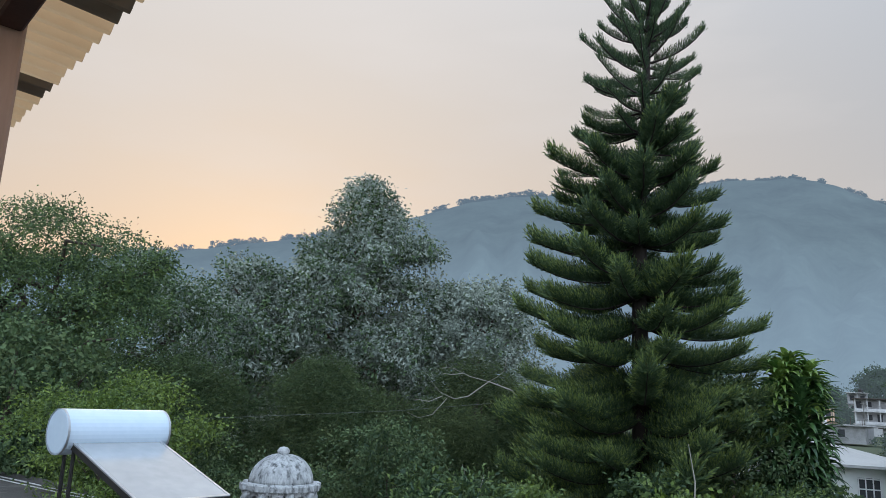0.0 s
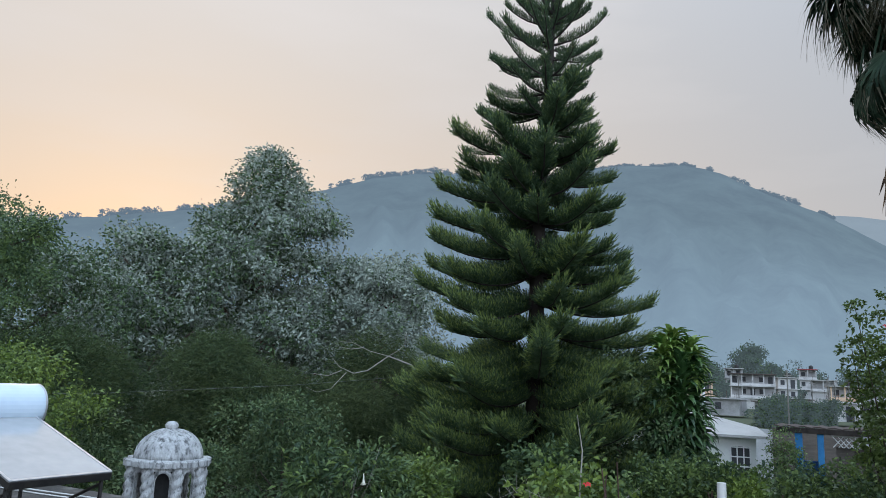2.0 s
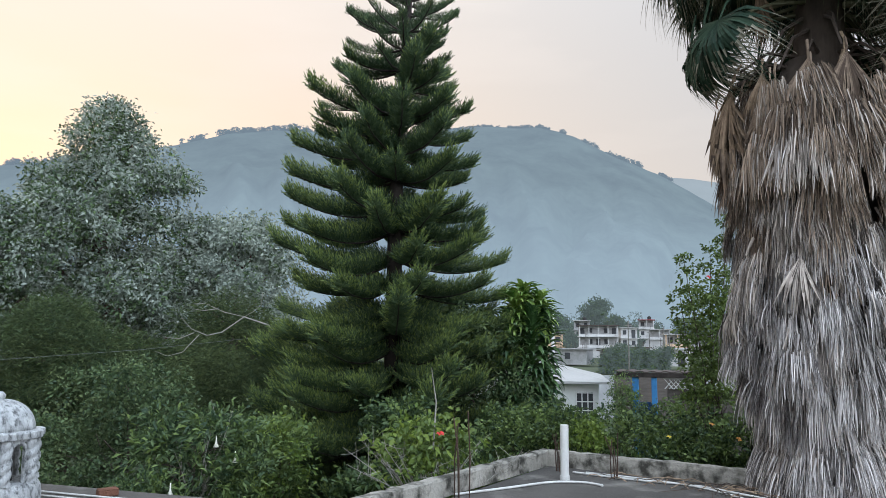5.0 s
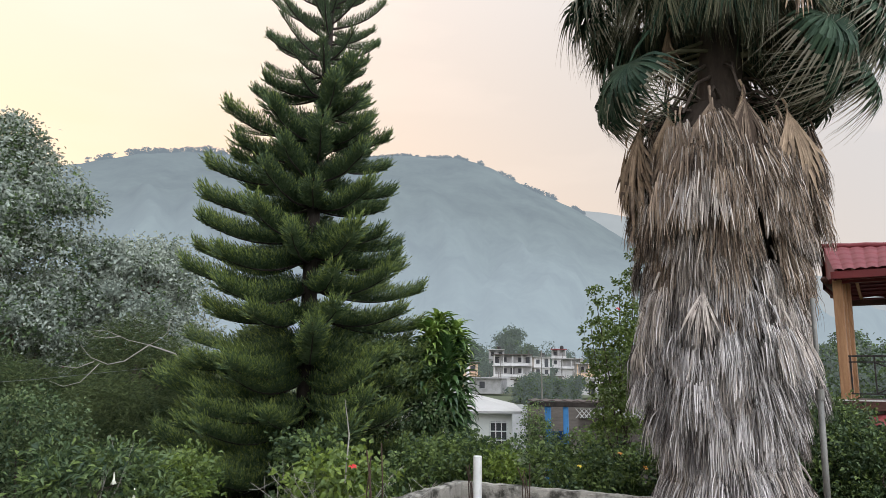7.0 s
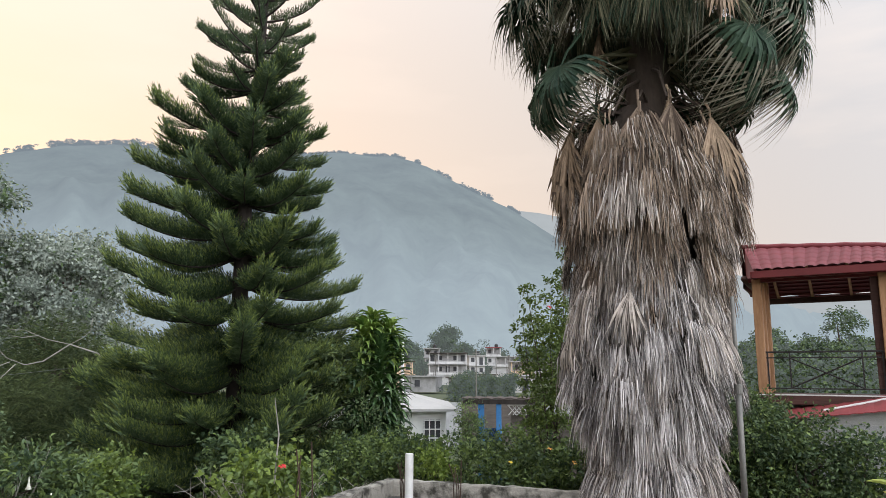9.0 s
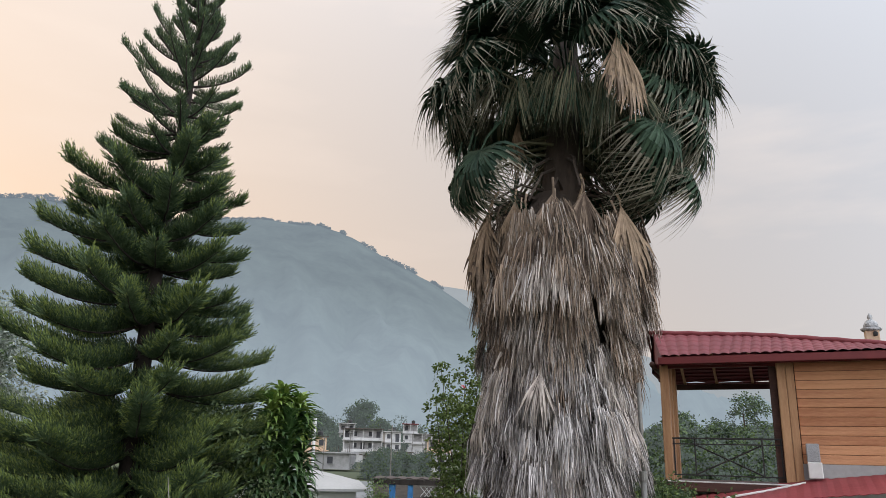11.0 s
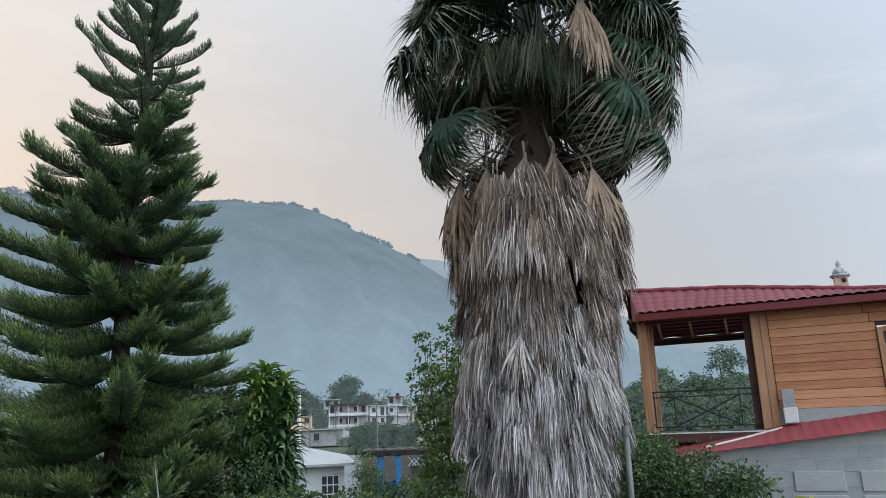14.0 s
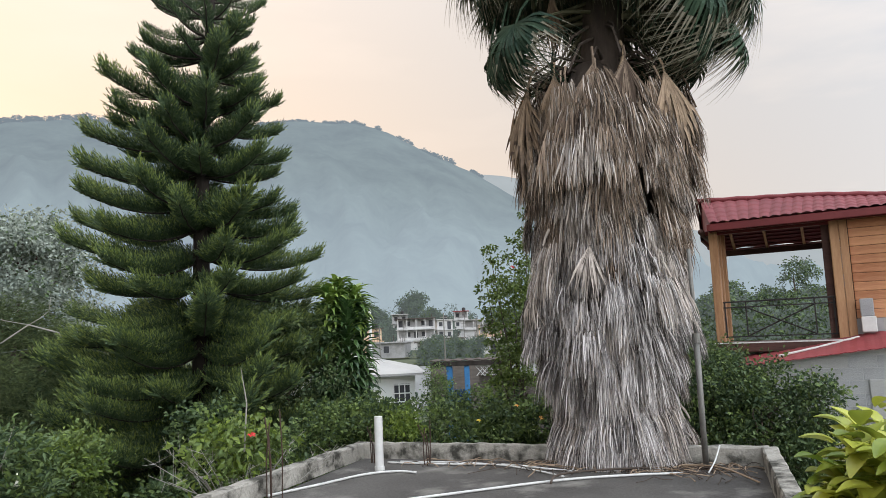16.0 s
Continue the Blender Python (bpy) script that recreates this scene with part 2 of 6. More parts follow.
M = {
    "ground": mat("ground", (0.035, 0.055, 0.028), (0.095, 0.105, 0.06), 0.95, 0.15, 0.6, 3.0),
    # hills and valley trees glow: the evening haze is put in as emission
    "hill": haze_glow_mat("hill", (0.003, 0.005, 0.005), (0.040, 0.050, 0.042), (0.158, 0.226, 0.300), 0.96, 0.62, 0.011, 0.09),
    "far_hill": haze_glow_mat("far_hill", (0.03, 0.04, 0.04), (0.05, 0.06, 0.06), (0.30, 0.37, 0.45), 0.85),
    "valley_tree": haze_glow_mat("valley_tree", (0.015, 0.028, 0.018), (0.06, 0.085, 0.05), (0.150, 0.205, 0.240), 0.36, 0.0, 0.2, 1.0),
    "far_tree": haze_glow_mat("far_tree", (0.008, 0.012, 0.009), (0.03, 0.04, 0.03), (0.150, 0.215, 0.295), 0.92),
    "membrane": mat("roof_membrane", (0.040, 0.036, 0.033), (0.112, 0.102, 0.092), 0.9, 0.9, 0.8, 30, spots=(0.20, 0.185, 0.165), spot_at=(0.54, 0.72), spot_scale=1.6),
    "parapet": mat("weathered_concrete", (0.19, 0.175, 0.15), (0.42, 0.39, 0.34), 0.92, 2.2, 1.0, 28, spots=(0.045, 0.042, 0.034), spot_at=(0.45, 0.62), spot_scale=3.6),
    "block": mat("concrete_block", (0.27, 0.275, 0.28), (0.38, 0.38, 0.375), 0.95, 2.0, 0.8, 60, obj=0.25),
    "mortar": mat("mortar", (0.31, 0.31, 0.30), (0.41, 0.40, 0.385), 0.95, 3, 0.5, 40),
    "pvc": mat("white_pipe", (0.50, 0.49, 0.47), (0.66, 0.65, 0.62), 0.4, 3, 0.05, 20, spec=0.5),
    "old_pipe": mat("grey_pipe", (0.42, 0.41, 0.39), (0.66, 0.65, 0.62), 0.6, 4, 0.1, 25),
    "steel": mat("galvanised_pole", (0.10, 0.096, 0.088), (0.22, 0.21, 0.19), 0.6, 5, 0.2, 50, metal=0.4),
    "rust": mat("rusty_rebar", (0.03, 0.02, 0.016), (0.08, 0.045, 0.032), 0.9, 9, 0.4, 60),
    "plaster": mat("whitewashed_plaster", (0.20, 0.205, 0.205), (0.56, 0.565, 0.56), 0.9, 9.0, 1.0, 50, spots=(0.075, 0.078, 0.08), spot_at=(0.50, 0.68), spot_scale=20.0, stretch=(1, 1, 0.45)),
    "dark": mat("dark_inside", (0.02, 0.02, 0.02), (0.05, 0.05, 0.05), 0.9, 3, 0.1, 20),
    "brick": mat("old_brick", (0.09, 0.035, 0.02), (0.20, 0.09, 0.06), 0.95, 9, 0.8, 60),
    "tank": mat("tank_enamel", (0.50, 0.60, 0.70), (0.60, 0.69, 0.77), 0.32, 1.5, 0.03, 12, spec=0.5),
    "alu": mat("aluminium", (0.40, 0.41, 0.43), (0.62, 0.62, 0.63), 0.35, 6, 0.05, 40, metal=0.8),
    "frame_steel": mat("black_steel", (0.015, 0.015, 0.017), (0.05, 0.045, 0.04), 0.55, 7, 0.1, 40, metal=0.3),
    "collector": mat("collector_glass", (0.30, 0.31, 0.32), (0.42, 0.43, 0.43), 0.16, 1.0, 0.0, 8, spec=0.9, coat=0.8),
    "plank": mat("orange_pine_plank", (0.33, 0.125, 0.060), (0.60, 0.295, 0.155), 0.65, 1.2, 0.4, 9, stretch=(1, 1, 14), obj=0.9, spec=0.3, spots=(0.20, 0.075, 0.035), spot_at=(0.70, 0.78), spot_scale=2.2),
    "timber": mat("varnished_timber", (0.27, 0.13, 0.065), (0.50, 0.28, 0.15), 0.6, 1.5, 0.3, 9, stretch=(9, 9, 1), obj=0.4),
    "dark_timber": mat("dark_timber", (0.045, 0.022, 0.018), (0.10, 0.045, 0.035), 0.7, 2, 0.3, 12, stretch=(1, 1, 6)),
    "red_roof": mat("red_tile_sheet", (0.125, 0.022, 0.026), (0.205, 0.038, 0.042), 0.7, 1.5, 0.2, 25, spots=(0.14, 0.03, 0.035), obj=0.3),
    "red_trim": mat("dark_red_fascia", (0.11, 0.018, 0.02), (0.18, 0.03, 0.03), 0.55, 2, 0.2, 20),
    "red_sheet": mat("faded_red_sheet", (0.21, 0.032, 0.037), (0.33, 0.065, 0.067), 0.6, 1.2, 0.2, 18, spots=(0.18, 0.05, 0.05)),
    "glass": mat("window_glass", (0.02, 0.025, 0.03), (0.03, 0.035, 0.04), 0.12, 1, 0.0, 5, spec=0.25),
    "blue": mat("blue_paint", (0.012, 0.11, 0.26), (0.04, 0.21, 0.44), 0.6, 3, 0.2, 25),
    "dark_blue": mat("dark_blue_paint", (0.008, 0.035, 0.11), (0.018, 0.07, 0.18), 0.6, 3, 0.2, 25),
    "brown_board": mat("weathered_brown_board", (0.055, 0.045, 0.04), (0.13, 0.11, 0.095), 0.9, 1.5, 0.3, 14, stretch=(1, 1, 5)),
    "white_paint": mat("white_painted_render", (0.62, 0.62, 0.60), (0.80, 0.80, 0.77), 0.85, 0.6, 0.2, 9),
    # pale stained render, greyed further to put the valley haze into its colour
    "town_white": mat("hazed_weathered_render", (0.34, 0.335, 0.33), (0.56, 0.545, 0.53), 0.95, 0.35, 0.3, 3.0, spots=(0.24, 0.225, 0.215), spot_at=(0.52, 0.72), spot_scale=0.8),
    "white_wall": mat("white_render", (0.40, 0.40, 0.40), (0.62, 0.62, 0.60), 0.9, 0.6, 0.3, 8, spots=(0.40, 0.39, 0.37)),
    "grey_wall": mat("grey_render", (0.22, 0.22, 0.22), (0.38, 0.37, 0.36), 0.9, 0.5, 0.4, 9, spots=(0.14, 0.14, 0.13)),
    "zinc": mat("pale_metal_roof", (0.29, 0.285, 0.27), (0.41, 0.395, 0.375), 0.6, 0.6, 0.1, 12),
    "rust_roof": mat("rusted_sheet", (0.035, 0.027, 0.024), (0.10, 0.075, 0.065), 0.8, 1.5, 0.3, 15),
    "peach_wall": mat("peach_render", (0.48, 0.32, 0.22), (0.58, 0.42, 0.30), 0.9, 0.6, 0.2, 9),
    # flat dark colour that stands in for the unlit rooms behind windows and doors
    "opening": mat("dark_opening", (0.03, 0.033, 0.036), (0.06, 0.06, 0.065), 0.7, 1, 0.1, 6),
    "cream_sheet": mat("cream_roof_sheet", (0.72, 0.57, 0.41), (0.80, 0.66, 0.50), 0.55, 1.5, 0.1, 18, thin=0.85),
    "purlin_shade_sheet": mat("brown_shade_sheet", (0.28, 0.22, 0.17), (0.36, 0.29, 0.23), 0.6, 1.5, 0.1, 18, thin=0.3),
    "pink_wood": mat("pinkish_post", (0.34, 0.19, 0.13), (0.48, 0.29, 0.21), 0.55, 1.2, 0.2, 8, stretch=(8, 8, 1), spots=(0.16, 0.10, 0.08), spot_at=(0.68, 0.74)),
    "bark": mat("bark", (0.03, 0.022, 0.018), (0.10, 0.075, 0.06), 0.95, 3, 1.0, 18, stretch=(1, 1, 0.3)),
    "pine_bark": mat("dark_pine_bark", (0.014, 0.011, 0.010), (0.05, 0.04, 0.034), 0.95, 3, 1.0, 18, stretch=(1, 1, 0.3)),
    "red_bark": mat("reddish_bark", (0.05, 0.022, 0.02), (0.12, 0.05, 0.045), 0.95, 2, 1.0, 12, stretch=(1, 1, 0.3)),
    "pale_twig": mat("pale_bare_wood", (0.20, 0.185, 0.16), (0.36, 0.335, 0.295), 0.9, 5, 0.3, 30),
    "pine": mat("norfolk_pine_needles", (0.020, 0.047, 0.027), (0.095, 0.146, 0.064), 0.6, 0.7, 0.0, 6, island=0.5, thin=0.15),
    "pine_tip": mat("fresh_pine_needles", (0.092, 0.145, 0.042), (0.23, 0.29, 0.082), 0.6, 0.8, 0.0, 6, island=0.7, thin=0.2),
    # grey-green leaf colour, made paler to put in the haze of distance
    "silver": mat("hazed_grey_green_leaves", (0.090, 0.118, 0.092), (0.39, 0.43, 0.365), 0.6, 0.35, 0.0, 2.5, island=0.55, thin=0.2),
    "deep": mat("deep_green_leaves", (0.028, 0.056, 0.027), (0.115, 0.170, 0.066), 0.55, 0.4, 0.0, 3, island=0.9, thin=0.2),
    "mid": mat("mid_green_leaves", (0.058, 0.100, 0.030), (0.170, 0.235, 0.070), 0.5, 0.6, 0.0, 3, island=0.9, thin=0.25),
    "fresh": mat("yellow_green_leaves", (0.07, 0.12, 0.022), (0.20, 0.27, 0.055), 0.5, 0.6, 0.0, 3, island=0.9, thin=0.3),
    "feather": mat("feathery_dark_foliage", (0.036, 0.062, 0.028), (0.130, 0.165, 0.066), 0.8, 0.5, 0.0, 3, island=0.8, thin=0.2),
    "dracaena_new": mat("young_strap_leaves", (0.07, 0.15, 0.03), (0.25, 0.36, 0.08), 0.35, 1.2, 0.0, 4, island=1.0, thin=0.2, spec=0.5),
    "dracaena": mat("glossy_strap_leaves", (0.018, 0.055, 0.022), (0.085, 0.17, 0.05), 0.35, 1.2, 0.0, 4, island=1.0, thin=0.2, spec=0.5),
    "croton": mat("croton_leaves", (0.11, 0.18, 0.022), (0.40, 0.41, 0.065), 0.35, 2.0, 0.1, 10, island=0.9, thin=0.25, spec=0.5, spots=(0.50, 0.20, 0.10), spot_at=(0.68, 0.8)),
    "palm": mat("green_palm_fan", (0.012, 0.032, 0.020), (0.042, 0.078, 0.046), 0.65, 0.9, 0.0, 5, island=0.6, obj=0.5, thin=0.1, spec=0.2),
    "palm_dry": mat("half_dry_palm_fan", (0.06, 0.07, 0.042), (0.21, 0.195, 0.125), 0.75, 0.9, 0.0, 5, island=0.7, obj=0.5, thin=0.15, spec=0.2),
    "palm_tip": mat("dried_palm_tips", (0.12, 0.115, 0.08), (0.36, 0.33, 0.26), 0.8, 1, 0.0, 6, island=0.7, thin=0.2),
    "dead": mat("grey_dead_fronds", (0.085, 0.074, 0.070), (0.66, 0.605, 0.58), 0.9, 1.0, 0.2, 8, island=1.3, obj=0.5, stretch=(1, 1, 0.4)),
    "dead_mid": mat("brown_grey_dead_fronds", (0.060, 0.046, 0.039), (0.52, 0.445, 0.39), 0.9, 1.0, 0.2, 8, island=1.3, obj=0.6, stretch=(1, 1, 0.4)),
    "dead_brown": mat("brown_dead_fronds", (0.065, 0.043, 0.031), (0.31, 0.225, 0.165), 0.88, 1.0, 0.2, 8, island=1.1, obj=0.8, stretch=(1, 1, 0.4)),
    "dead_tan": mat("tan_dead_fronds", (0.15, 0.10, 0.066), (0.38, 0.27, 0.185), 0.85, 1.0, 0.2, 8, island=0.7, obj=0.6),
    "petal_red": mat("red_petals", (0.45, 0.02, 0.02), (0.62, 0.05, 0.05), 0.6, 8, 0.0, 30),
    "petal_orange": mat("orange_petals", (0.60, 0.24, 0.05), (0.72, 0.36, 0.10), 0.6, 8, 0.0, 30),
    "petal_yellow": mat("yellow_petals", (0.65, 0.45, 0.04), (0.75, 0.58, 0.10), 0.6, 8, 0.0, 30),
    "petal_white": mat("white_petals", (0.62, 0.60, 0.50), (0.75, 0.72, 0.62), 0.6, 8, 0.0, 30),
    "wire": mat("grey_wire", (0.10, 0.11, 0.10), (0.18, 0.19, 0.18), 0.6, 5, 0.0, 20),
}


# ---- building tools ----
class Build:
    """Collects faces of one mesh."""

    def __init__(self):
        self.v, self.f, self.m = [], [], []

    def add(self, verts, faces, m=0):
        k = len(self.v)
        self.v.extend(tuple(p) for p in verts)
        self.f.extend(tuple(k + i for i in f) for f in faces)
        self.m.extend([m] * len(faces))
        return self

    def box(self, c, s, turn=0.0, bevel=0.0, m=0, tilt=None):
        bm = bmesh.new()
        bmesh.ops.create_cube(bm, size=1.0)
        bmesh.ops.scale(bm, vec=s, verts=bm.verts)
        if bevel:
            bmesh.ops.bevel(bm, geom=bm.edges[:], offset=bevel, segments=1, affect="EDGES")
        mm = Matrix.Translation(c) @ Matrix.Rotation(turn, 4, "Z")
        if tilt:
            mm = mm @ tilt
        bmesh.ops.transform(bm, matrix=mm, verts=bm.verts)
        bm.verts.index_update()
        self.add([p.co[:] for p in bm.verts], [[q.index for q in f.verts] for f in bm.faces], m)
        bm.free()
        return self

    def tube(self, pts, radii, n=8, m=0, caps=True):
        pts = [Vector(p) for p in pts]
        if isinstance(radii, (int, float)):
            radii = [radii] * len(pts)
        k, rings = len(self.v), []
        side = None
        for i, p in enumerate(pts):
            d = (pts[min(i + 1, len(pts) - 1)] - pts[max(i - 1, 0)]).normalized()
            if side is None:
                side = d.orthogonal().normalized()
            side = (side - d * side.dot(d)).normalized()
            up = d.cross(side)
            for j in range(n):
                a = 2 * math.pi * j / n
                self.v.append(tuple(p + (side * math.cos(a) + up * math.sin(a)) * radii[i]))
        for i in range(len(pts) - 1):
            for j in range(n):
                a, b = k + i * n + j, k + i * n + (j + 1) % n
                self.f.append((a, b, b + n, a + n))
                self.m.append(m)
        if caps:
            self.f.append(tuple(k + j for j in reversed(range(n))))
            self.f.append(tuple(k + (len(pts) - 1) * n + j for j in range(n)))
            self.m.extend((m, m))
        return self

    def lathe(self, prof, n=24, c=(0, 0, 0), m=0, wave=0.0, lobes=0):
        k = len(self.v)
        for r, z in prof:
            for j in range(n):
                a = 2 * math.pi * j / n
                rr = r * (1 + wave * abs(math.cos(a * lobes / 2)) if lobes else 1)
                self.v.append((c[0] + rr * math.cos(a), c[1] + rr * math.sin(a), c[2] + z))
        for i in range(len(prof) - 1):
            for j in range(n):
                a, b = k + i * n + j, k + i * n + (j + 1) % n
                self.f.append((a, b, b + n, a + n))
                self.m.append(m)
        self.f.append(tuple(k + j for j in reversed(range(n))))
        self.f.append(tuple(k + (len(prof) - 1) * n + j for j in range(n)))
        self.m.extend((m, m))
        return self

    def mesh(self, name, *mats, smooth=False):
        me = bpy.data.meshes.new(name)
        me.from_pydata(self.v, [], self.f)
        for x in mats:
            me.materials.append(M[x])
        if len(mats) > 1:
            me.polygons.foreach_set("material_index", self.m)
        if smooth:
            me.polygons.foreach_set("use_smooth", [True] * len(me.polygons))
        me.update()
        return me


def thing(name, label, category, at=(0, 0, 0), turn=0.0, group="", kind=""):
    ob = new(name)
    ob.empty_display_size = 0.2
    ob.matrix_world = Matrix.Translation(at) @ Matrix.Rotation(turn, 4, "Z")
    return tagged(ob, label, category, group, kind)


def part(name, data, parent, label="", m=None):
    ob = new(name, data)
    ob.parent = parent
    if m is not None:
        ob.matrix_basis = m
    return tagged(ob, label) if label else ob


def whole(name, data, label, category="", at=(0, 0, 0), turn=0.0, group="", kind=""):
    ob = new(name, data)
    ob.matrix_world = Matrix.Translation(at) @ Matrix.Rotation(turn, 4, "Z")
    return tagged(ob, label, category, group, kind)


def mesh_np(name, verts, faces, *mats, index=None):
    """A mesh from arrays of corners and of faces that all have as many corners."""
    me = bpy.data.meshes.new(name)
    faces = np.asarray(faces, dtype=np.int32)
    n, k = faces.shape
    me.vertices.add(len(verts))
    me.vertices.foreach_set("co", np.asarray(verts, dtype=np.float32).ravel())
    me.loops.add(n * k)
    me.loops.foreach_set("vertex_index", faces.ravel())
    me.polygons.add(n)
    me.polygons.foreach_set("loop_start", np.arange(n, dtype=np.int32) * k)
    for x in mats:
        me.materials.append(M[x])
    if index is not None:
        me.polygons.foreach_set("material_index", np.asarray(index, dtype=np.int32))
    me.update(calc_edges=True)
    me.validate()
    return me


def unit(v):
    return v / (np.linalg.norm(v, axis=-1, keepdims=True) + 1e-9)


def leaf_arrays(base, way, length, width, rng, droop=0.25):
    """Leaves as folded diamonds: four corners, two triangles each."""
    n = len(base)
    way = unit(way)
    side = unit(np.cross(way, unit(rng.normal(size=(n, 3)))))
    length, width = np.broadcast_to(length, n)[:, None], np.broadcast_to(width, n)[:, None]
    normal = np.cross(way, side)
    mid = base + way * length * 0.5
    sag = np.zeros((n, 3))
    sag[:, 2] = -droop * length[:, 0]
    v = np.stack([base, mid + side * width * 0.5 + normal * width * 0.15, base + way * length + sag, mid - side * width * 0.5 + normal * width * 0.15], 1)
    k = np.arange(n)[:, None] * 4
    f = np.concatenate([k + np.array([0, 1, 2]), k + np.array([0, 2, 3])], 0)
    return v.reshape(-1, 3), f


def foliage(name, centres, radii, sprigs, leaves, length, width, mats, rng, share=(1.0,), squash=0.8, sprig=0.35, up=0.35, droop=0.25):
    """Leaves in sprigs over a set of clumps; denser on the outside, with gaps between the sprigs."""
    centres, radii = np.asarray(centres, float), np.asarray(radii, float)
    n = len(centres) * sprigs
    c, r = np.repeat(centres, sprigs, 0), np.repeat(radii, sprigs)
    d = unit(rng.normal(size=(n, 3)))
    d[:, 2] = np.where(d[:, 2] < -0.35, -d[:, 2], d[:, 2])
    rad = r * rng.uniform(0.55, 1.08, n)
    p = c + d * rad[:, None] * np.array([1, 1, squash])
    sw = unit(d + rng.normal(size=(n, 3)) * 0.5 + np.array([0, 0, up]))
    base = np.repeat(p, leaves, 0) + np.repeat(sw, leaves, 0) * (rng.uniform(0, 1, n * leaves) * sprig)[:, None] + rng.normal(size=(n * leaves, 3)) * sprig * 0.22
    way = np.repeat(sw, leaves, 0) + rng.normal(size=(n * leaves, 3)) * 0.75
    k = n * leaves
    v, f = leaf_arrays(base, way, length * rng.uniform(0.6, 1.25, k), width * rng.uniform(0.7, 1.2, k), rng, droop)
    idx = None
    if len(mats) > 1:
        pick = np.repeat(rng.choice(len(mats), n, p=share), leaves)
        idx = np.concatenate([pick, pick])
    return mesh_np(name, v, f, *mats, index=idx)


def clumps_in(profile, count, rng, inner=0.35, core=0.15):
    """Places for clumps inside a body of revolution given as (height, radius) pairs, most of them near its skin."""
    zs, rs = np.array([p[0] for p in profile]), np.array([p[1] for p in profile])
    wt = np.maximum(rs, 0.15)
    zz = rng.uniform(zs.min(), zs.max(), count * 6)
    keep = rng.uniform(0, wt.max(), count * 6) < np.interp(zz, zs, wt)
    zz = zz[keep][:count]
    R = np.interp(zz, zs, rs)
    a = rng.uniform(0, 2 * math.pi, len(zz))
    q = np.where(rng.uniform(size=len(zz)) < core, rng.uniform(0, inner + 0.2, len(zz)), rng.uniform(inner, 1, len(zz)))
    return np.stack([np.cos(a) * R * q, np.sin(a) * R * q, zz], 1)


def bent(a, b, rng, n=5, wob=0.08):
    a, b = Vector(a), Vector(b)
    L = (b - a).length
    return [a.lerp(b, i / n) + Vector(rng.normal(size=3)) * (wob * L * (0 < i < n)) for i in range(n + 1)]


def tree(name, label, at, base, profile, clumps, clump_r, sprigs, leaves, length, width, mats, seed, share=(1.0,), trunk_r=0.2, limbs=8, bark="bark",
         sprig=0.35, up=0.35, category="tree", squash=0.8, lean=(0, 0), group="", droop=0.25, core=0.15, foot=None):
    """Tapered trunk, limbs out to some of the clumps, and a crown of leaves in uneven clumps. Heights in profile are above the base."""
    rng = np.random.default_rng(seed)
    t = thing(name, label, category, (at[0], at[1], base), group=group)
    top = profile[-1][0]
    c = clumps_in(profile, clumps, rng, core=core)
    c[:, 0] += lean[0] * c[:, 2] / top
    c[:, 1] += lean[1] * c[:, 2] / top
    stem = [Vector((lean[0] * s + rng.normal() * 0.01 * top * (s > 0), lean[1] * s + rng.normal() * 0.01 * top * (s > 0), top * 0.92 * s)) for s in np.linspace(0, 1, 8)]
    part("trunk", Build().tube(stem, [trunk_r * (1.25 if i == 0 else 1 - 0.12 * i) for i in range(8)], 10).mesh("trunk", bark, smooth=True), t)
    for i in range(min(limbs, len(c))):
        p = c[i]
        s = max(0.12, min(0.85, p[2] / top / 0.92 - 0.18))
        j = s * 7
        a = stem[int(j)].lerp(stem[min(7, int(j) + 1)], j - int(j))
        pts = bent(a, p, rng)
        part("limb", Build().tube(pts, [trunk_r * 0.38 * (1 - 0.15 * k) for k in range(6)], 6).mesh("limb", bark, smooth=True), t)
    r = rng.uniform(0.65, 1.3, len(c)) * clump_r
    part("crown", foliage("crown", c, r, sprigs, leaves, length, width, mats, rng, share, squash, sprig, up, droop), t)
    return t

# ---- the land ----
GROUND = -4.6
ROOF = -1.80


def land_z(d):
    return float(np.interp(d, [0, 45, 150, 350, 700], [GROUND, GROUND, -3.2, 1.0, 14.0]))


def build_ground():
    b = Build()
    rings = [0.5, 6, 12, 20, 30, 45, 70, 100, 150, 220, 350, 500, 700]
    n = 96
    for d in rings:
        for j in range(n):
            a = 2 * math.pi * j / n
            b.v.append((d * math.sin(a), d * math.cos(a), land_z(d) + (noise.noise((d * math.sin(a) * 0.05, d * math.cos(a) * 0.05, 3)) * 0.02 * d if d > 60 else 0)))
    for i in range(len(rings) - 1):
        for j in range(n):
            a, c = i * n + j, i * n + (j + 1) % n
            b.f.append((a, c, c + n, a + n))
    b.f.append(tuple(range(n)))
    whole("ground", b.mesh("ground", "ground", smooth=True), "earth and grass ground of the valley", "ground", kind="structure")


